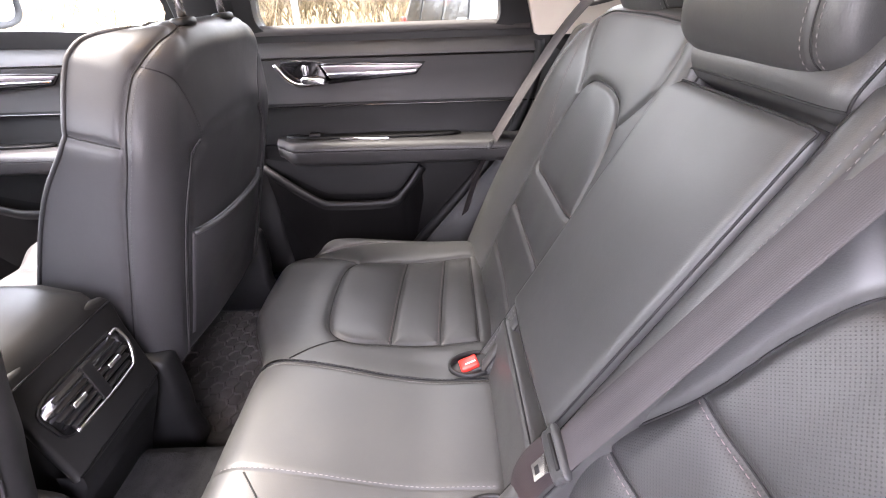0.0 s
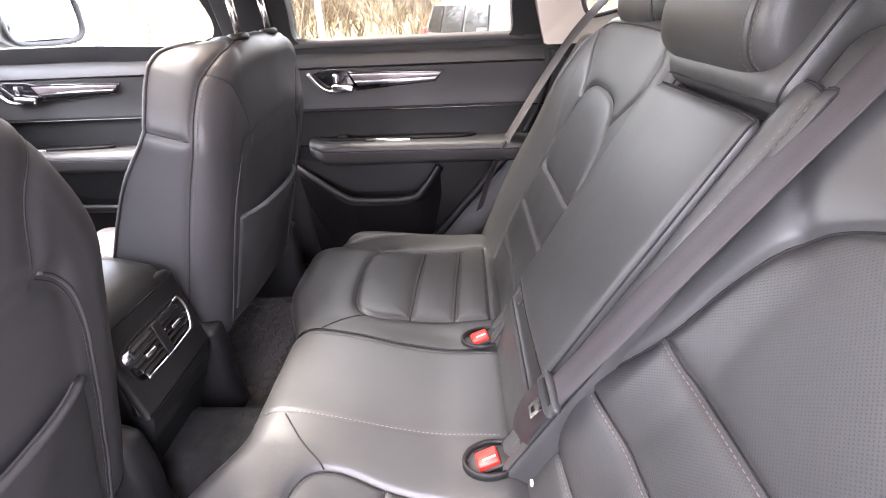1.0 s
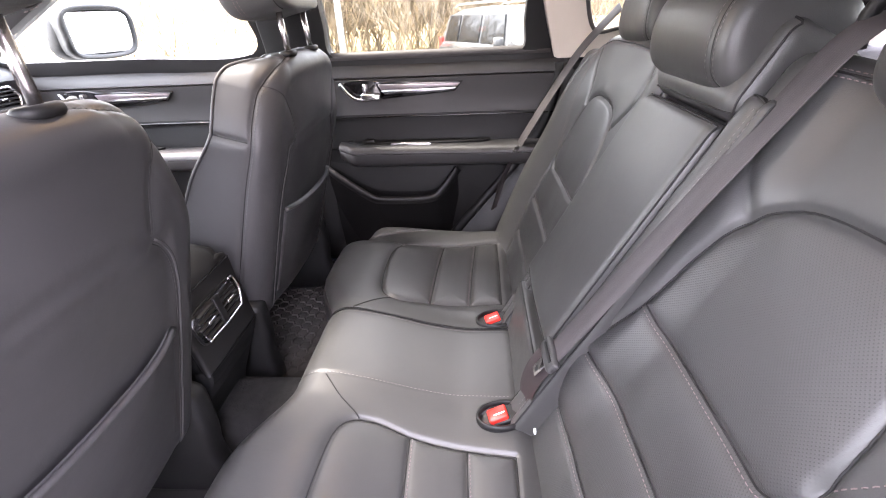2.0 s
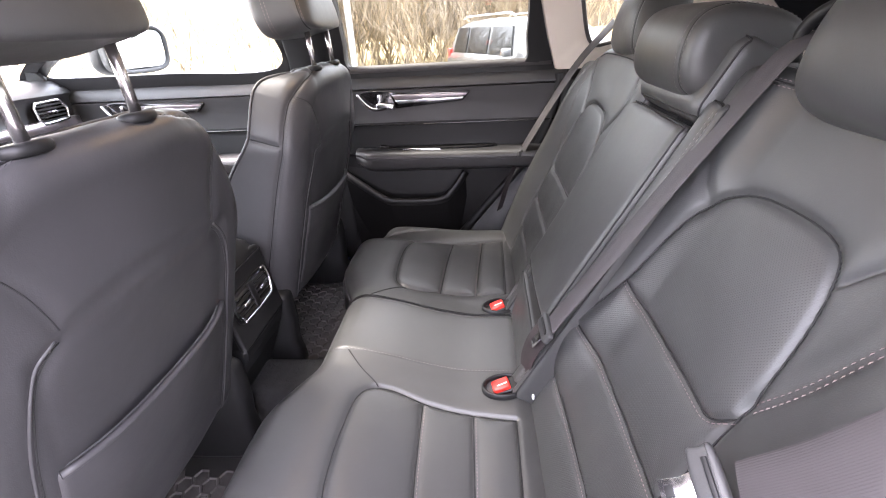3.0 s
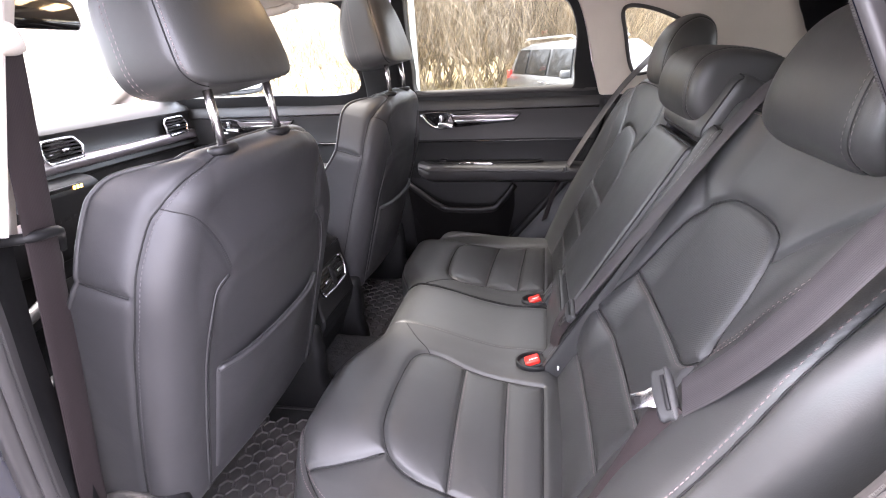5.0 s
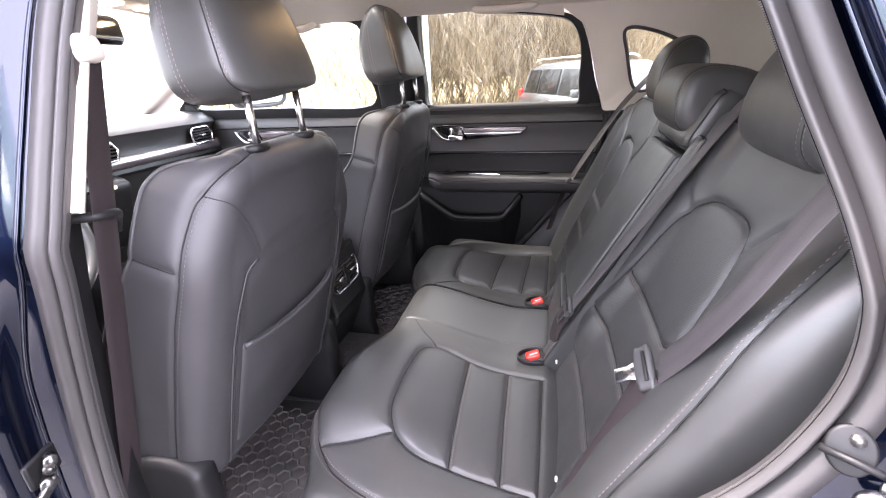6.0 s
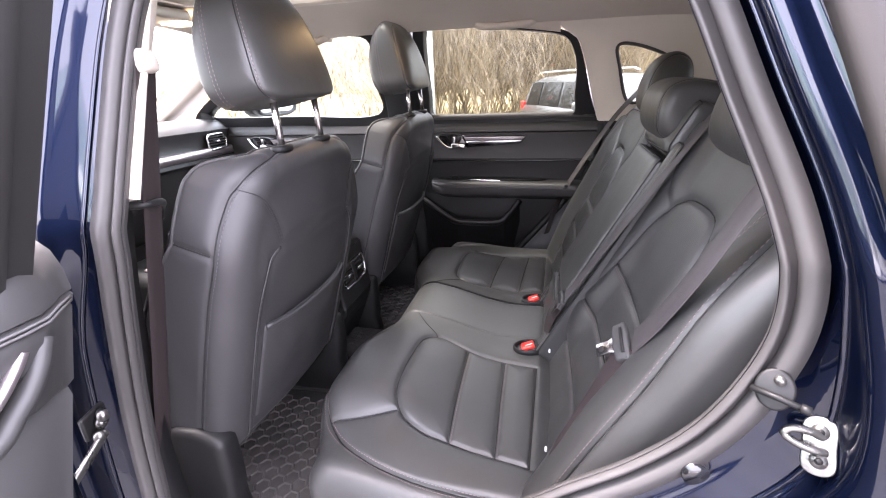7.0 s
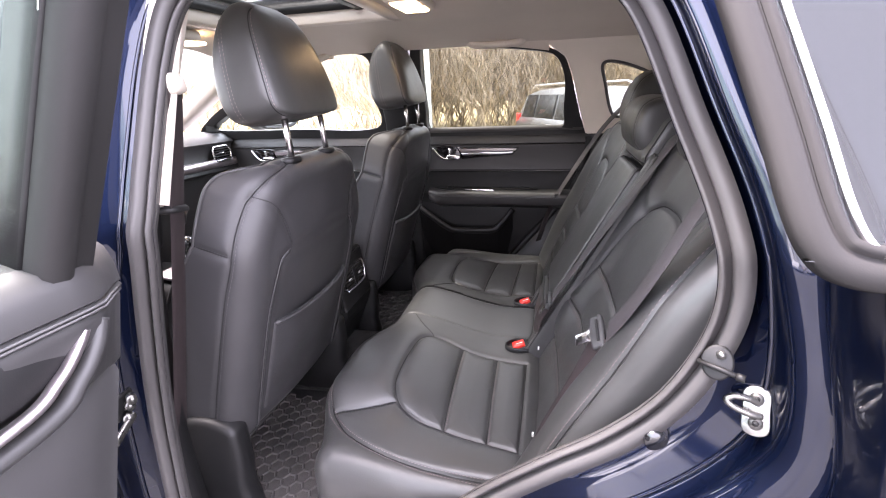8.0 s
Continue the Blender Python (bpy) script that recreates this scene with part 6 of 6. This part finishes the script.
part("column", *tube([(-1.0, DRIVER_Y + 0.02, 0.97), (-1.24, DRIVER_Y + 0.02, 0.88)], 0.05, 14), HARD, sw)

# ---- roof fittings
def grab(x, y, z, parent_label):
    g = thing("grab_handle", parent_label, "grab handle", "grab handles")
    part("grip", *sweep(curve([(x - 0.11, y + 0.012, z + 0.012), (x - 0.095, y - 0.018, z - 0.012), (x - 0.05, y - 0.026, z - 0.022), (x + 0.05, y - 0.026, z - 0.022), (x + 0.095, y - 0.018, z - 0.012), (x + 0.11, y + 0.012, z + 0.012)], 6), [(-0.008, -0.011), (-0.008, 0.011), (0.008, 0.011), (0.008, -0.011)], (0, -0.5, 1)), BEIGE, g, "folded beige grip")
    for s in (-1, 1):
        part("mount", *rbox((0.04, 0.02, 0.04), 0.008, (x + s * 0.105, y + 0.008, z), (25, 0, 0)), BEIGE, g)
    return g


grab(0.07, 0.585, 1.505, "beige folding grab handle on the roof rail")
grab(-0.72, 0.585, 1.49, "beige folding grab handle on the roof rail")
lamp_m = mat("warm_lamp_lens", (0.9, 0.75, 0.5), 0.4)
lamp_m.node_tree.nodes["Principled BSDF"].inputs["Emission Color"].default_value = (1, 0.72, 0.36, 1)
lamp_m.node_tree.nodes["Principled BSDF"].inputs["Emission Strength"].default_value = 1.0
dl = thing("dome_lamp", "lit warm dome lamp in the headliner", "lamp")
part("housing", *rbox((0.10, 0.17, 0.02), 0.008, (-0.10, 0.06, 1.556)), BEIGE, dl)
for y in (0.02, 0.10):
    part("lens", *rbox((0.07, 0.065, 0.012), 0.005, (-0.10, y, 1.546)), lamp_m, dl, "glowing warm lens")
ml = thing("map_lamp", "pale lit map lamp by the windscreen", "lamp")
part("housing", *rbox((0.14, 0.20, 0.03), 0.012, (-0.88, YC + 0.05, 1.525)), BEIGE, ml)
for y in (-0.03, 0.13):
    part("lens", *rbox((0.07, 0.07, 0.01), 0.004, (-0.87, y, 1.508)), lamp_m, ml)
rv = thing("rear_view_mirror", "black interior rear-view mirror", "mirror")
part("mirror_shell", *rbox((0.035, 0.25, 0.075), 0.02, (-0.93, YC - 0.02, 1.452), (0, -8, 8)), GLOSSB, rv)
part("stem", *tube([(-0.94, YC, 1.46), (-1.06, YC, 1.535)], 0.012, 8), HARD, rv)

# ---- outside
gx = np.linspace(-70, 70, 60)
gy = np.r_[np.linspace(-60, 8, 26), np.linspace(9, 70, 40)]
ASPH = mat("pale_asphalt", (0.095, 0.095, 0.096), 0.8, bump=0.6, scale=120, vary=0.25, vscale=1.5)
def ground_h(x, y):
    return -0.42 * float(smooth((y - 3) / 7)) + 0.45 * float(smooth((y - 23) / 10)) + 0.12 * noise.noise(Vector((x * 0.2, y * 0.2, 0))) * float(smooth((y - 19) / 5))
ground = part("ground", [(x, y, ground_h(x, y)) for x in gx for y in gy], grid_faces(len(gx), len(gy)), ASPH)
tagged(ground, "grey asphalt car park", "ground", kind="structure")
GRASS = mat("dry_grass", (0.30, 0.24, 0.13), 0.9, bump=1.0, scale=30, vary=0.35, vscale=3)
TWIG = mat("bare_twigs", (0.27, 0.21, 0.15), 0.85, vary=0.55, vscale=0.8)
tw = TWIG.node_tree
geo, shade = tw.nodes.new("ShaderNodeNewGeometry"), tw.nodes.new("ShaderNodeValToRGB")
shade.color_ramp.elements[0].color, shade.color_ramp.elements[1].color = (0.09, 0.07, 0.052, 1), (0.47, 0.40, 0.30, 1)
tw.links.new(geo.outputs["Random Per Island"], shade.inputs[0])
tw.links.new(shade.outputs[0], tw.nodes["Principled BSDF"].inputs["Base Color"])
verge = part("grass_verge", [(x, y, 0.05 + ground_h(x, y)) for x in np.linspace(-60, 60, 50) for y in np.linspace(13.5, 60, 24)], grid_faces(50, 24), GRASS)
tagged(verge, "strip of dry yellow grass beyond the car park", "grass", kind="structure")
rng = np.random.default_rng(4)


def blades():
    V, F = [], []
    for _ in range(12000):
        x, y = rng.uniform(-22, 10), rng.uniform(14, 27)
        h, a, w = rng.uniform(0.12, 0.45), rng.uniform(0, 6.28), rng.uniform(0.008, 0.02)
        lx, ly = rng.normal(0, 0.18, 2)
        z = ground_h(x, y)
        k = len(V)
        V += [(x - w * math.cos(a), y - w * math.sin(a), z), (x + w * math.cos(a), y + w * math.sin(a), z), (x + lx, y + ly, z + h)]
        F.append((k, k + 1, k + 2))
    tagged(part("tall_grass", V, F, GRASS, smooth=False), "tall dry yellow grass along the verge", "grass", kind="stuff")


blades()


def branchy(base, height, count, spread, V, F, thick=0.03, levels=3):
    """Bare bush: stems that fork into ever finer twigs, each a thin three-sided taper."""
    def shoot(p, way, length, r, level):
        segs = 3
        pts, q, d = [p], p, way
        for _ in range(segs):
            d = (d + Vector(rng.normal(0, 0.16, 3)) + Vector((0, 0, 0.05))).normalized()
            q = q + d * (length / segs)
            pts.append(q)
        k = len(V)
        for i, c in enumerate(pts):
            rr = r * (1 - 0.8 * i / segs)
            for a in range(3):
                V.append((c.x + rr * math.cos(a * 2.094), c.y + rr * math.sin(a * 2.094), c.z))
        for i in range(segs):
            for a in range(3):
                F.append((k + i * 3 + a, k + i * 3 + (a + 1) % 3, k + i * 3 + 3 + (a + 1) % 3, k + i * 3 + 3 + a))
        if level:
            for _ in range(4 if level > 1 else 5):
                i = rng.integers(1, segs + 1)
                side = Vector(rng.normal(0, 1, 3))
                side.z = abs(side.z) * 0.6 + 0.25
                shoot(pts[i], (d * 0.7 + side.normalized() * 0.75).normalized(), length * rng.uniform(0.4, 0.65), r * 0.66, level - 1)
    for _ in range(count):
        a = rng.uniform(0, 6.28)
        way = Vector((math.cos(a) * spread, math.sin(a) * spread, 1)).normalized()
        shoot(Vector(base) + Vector((rng.normal(0, 0.25), rng.normal(0, 0.25), -0.1)), way, height * rng.uniform(0.6, 1.0), thick, levels)


V, F = [], []
for k in range(96):
    x = (-9 + 13 * k / 61 if k < 62 else -25 + 16 * (k - 62) / 33) + rng.normal(0, 0.4)
    y = rng.uniform(17, 25)
    branchy((x, y, ground_h(x, y)), rng.uniform(2.6, 4.6), 7, 0.5, V, F, 0.032)
tagged(part("bare_brush", V, F, TWIG, smooth=False), "thicket of bare grey-brown brush", "brush", kind="stuff")
V, F = [], []
for k in range(60):
    x = -45 + 75 * k / 59 + rng.normal(0, 0.6)
    y = rng.uniform(31, 48)
    branchy((x, y, ground_h(x, y)), rng.uniform(5, 9), 4, 0.3, V, F, 0.06)
# near-side row, only mirrored in the paint; set close to block sky light
for k in range(34):
    x = -26 + 60 * k / 33 + rng.normal(0, 0.8)
    branchy((x, rng.uniform(-34, -24), 0), rng.uniform(6, 10), 4, 0.3, V, F, 0.10)
for k in range(30):
    a = radians(160 + 70 * k / 29)
    d = rng.uniform(58, 66)
    branchy((d * math.cos(a), -d * abs(math.sin(a)) * 0.8 - 4, 0), rng.uniform(3, 5), 4, 0.3, V, F, 0.06)
tagged(part("bare_woods", V, F, TWIG, smooth=False), "bare winter trees behind the brush, and unseen rows across the car park", "trees", kind="stuff")
backd = part("backdrop", [(-75, 58, -1), (60, 58, -1), (60, 58, 7), (-75, 58, 7)], [(0, 1, 2, 3)], mat("far_hill", (0.24, 0.195, 0.15), 0.95, bump=0.3, scale=1.0, vary=0.35, vscale=0.25), smooth=False)
tagged(backd, "hazy brown far woods", "backdrop", kind="structure")
pole = thing("lamp_post", "pale painted metal post in the car park", "post")
part("shaft", *tube([(-2.45, 9.0, 0), (-2.45, 9.0, 3), (-2.45, 9.0, 7)], 0.06, 14), mat("pale_paint", (0.72, 0.76, 0.73), 0.5, bump=0.2, scale=60), pole)
part("foot", *rbox((0.26, 0.26, 0.12), 0.03, (-2.45, 9.0, 0.06)), mat("concrete", (0.4, 0.4, 0.38), 0.9, bump=0.4, scale=60), pole)


def parked_van(at, turn, paint, label):
    """Silver people carrier: body lofted along its length, with windows, roof rails, lamps and wheels."""
    v = thing("parked_minivan", label, "car", "parked cars")
    SIL = paint
    m = pose(*at, 0, 0, turn)
    def put(nm, vf, mt, lb="", sharp=40, parent=v):
        return part(nm, *moved(vf, m), mt, parent, lb, sharp=sharp)
    low = [(0.0, 0.45, 0.95), (0.06, 0.35, 1.02), (1.2, 0.30, 1.05), (3.6, 0.30, 1.02), (4.6, 0.32, 0.92), (4.95, 0.42, 0.72)]
    secs = []
    for x, z0, z1 in low:
        w = 0.96 - 0.12 * max(0, (x - 4) / 1) - 0.05 * (x < 0.03)
        secs.append([(x, -w + 0.06, z0), (x, -w, z0 + 0.15), (x, -w, z1 - 0.12), (x, -w + 0.05, z1), (x, w - 0.05, z1), (x, w, z1 - 0.12), (x, w, z0 + 0.15), (x, w - 0.06, z0)])
    put("body", ([p for s in secs for p in s], grid_faces(len(secs), 8, False, True) + [tuple(range(8)), tuple(reversed(range(40, 48)))]), SIL, "silver painted body")
    secs = []
    for x, z1, w in ((0.05, 1.0, 0.88), (0.12, 1.25, 0.84), (0.30, 1.62, 0.74), (0.9, 1.72, 0.73), (2.2, 1.74, 0.73), (3.0, 1.68, 0.73), (3.6, 1.38, 0.80), (4.2, 1.02, 0.86)):
        secs.append([(x, -0.90, 0.96), (x, -w, z1 - 0.05), (x, -w + 0.10, z1), (x, w - 0.10, z1), (x, w, z1 - 0.05), (x, 0.90, 0.96)])
    put("cabin", ([p for s in secs for p in s], grid_faces(len(secs), 6)), SIL)
    for s in (-1, 1):
        for (a, b, c, d) in ((0.28, 0.95, 0.42, 0.95), (1.03, 1.95, 1.06, 1.93), (2.05, 3.0, 2.05, 2.85)):
            q = [(a, s * 0.905, 1.05), (b, s * 0.905, 1.05), (d, s * 0.775, 1.58), (c, s * 0.775, 1.58)]
            put("side_window", (q + [(x, y - s * 0.03, z) for x, y, z in q], [(0, 1, 2, 3), (0, 4, 5, 1), (1, 5, 6, 2), (2, 6, 7, 3), (3, 7, 4, 0)]), SMOKED, "dark side window")
        put("roof_rail", tube([(0.35, s * 0.62, 1.75), (0.5, s * 0.62, 1.80), (2.5, s * 0.62, 1.82), (2.7, s * 0.62, 1.76)], 0.022, 8), CHROME, "silver roof rail")
        put("tail_lamp", rbox((0.16, 0.10, 0.30), 0.03, (0.08, s * 0.89, 0.98)), RED, "red tail lamp")
        put("wing_mirror", rbox((0.14, 0.20, 0.16), 0.05, (3.05, s * 1.05, 1.12)), SIL, "silver wing mirror")
        for x in (0.95, 4.0):
            wh = put("wheel", tube([(x, s * 0.78, 0.33), (x, s * 0.98, 0.33)], 0.33, 24), RUBBER, "black tyre on alloy wheel")
            put("rim", tube([(x, s * 0.97, 0.33), (x, s * 0.995, 0.33)], 0.22, 20), CHROME, parent=wh)
        put("door_handle", rbox((0.16, 0.03, 0.03), 0.01, (1.85, s * 0.975, 0.92)), CHROME)
        put("door_handle", rbox((0.16, 0.03, 0.03), 0.01, (2.2, s * 0.975, 0.92)), CHROME)
    put("rear_window", rbox((0.03, 1.4, 0.42), 0.01, (0.18, 0, 1.34), (0, 22, 0)), SMOKED)
    return v


SILVER_CAR = mat("silver_car_paint", (0.15, 0.155, 0.16), 0.3, 0.6, coat=1.0, vary=0.04)
WHITE_CAR = mat("white_car_paint", (0.72, 0.73, 0.74), 0.4, coat=1.0, vary=0.03)
parked_van((0.11, 12.0, -0.40), -62, SILVER_CAR, "parked silver minivan with dark windows and roof rails")
parked_van((6.2, -13.5, 0), 96, WHITE_CAR, "parked white minivan across the car park")
parked_van((-4.6, -14.0, 0), 84, WHITE_CAR, "parked white minivan across the car park")
parked_van((-8.0, -13.6, 0), 92, SILVER_CAR, "parked silver minivan across the car park")
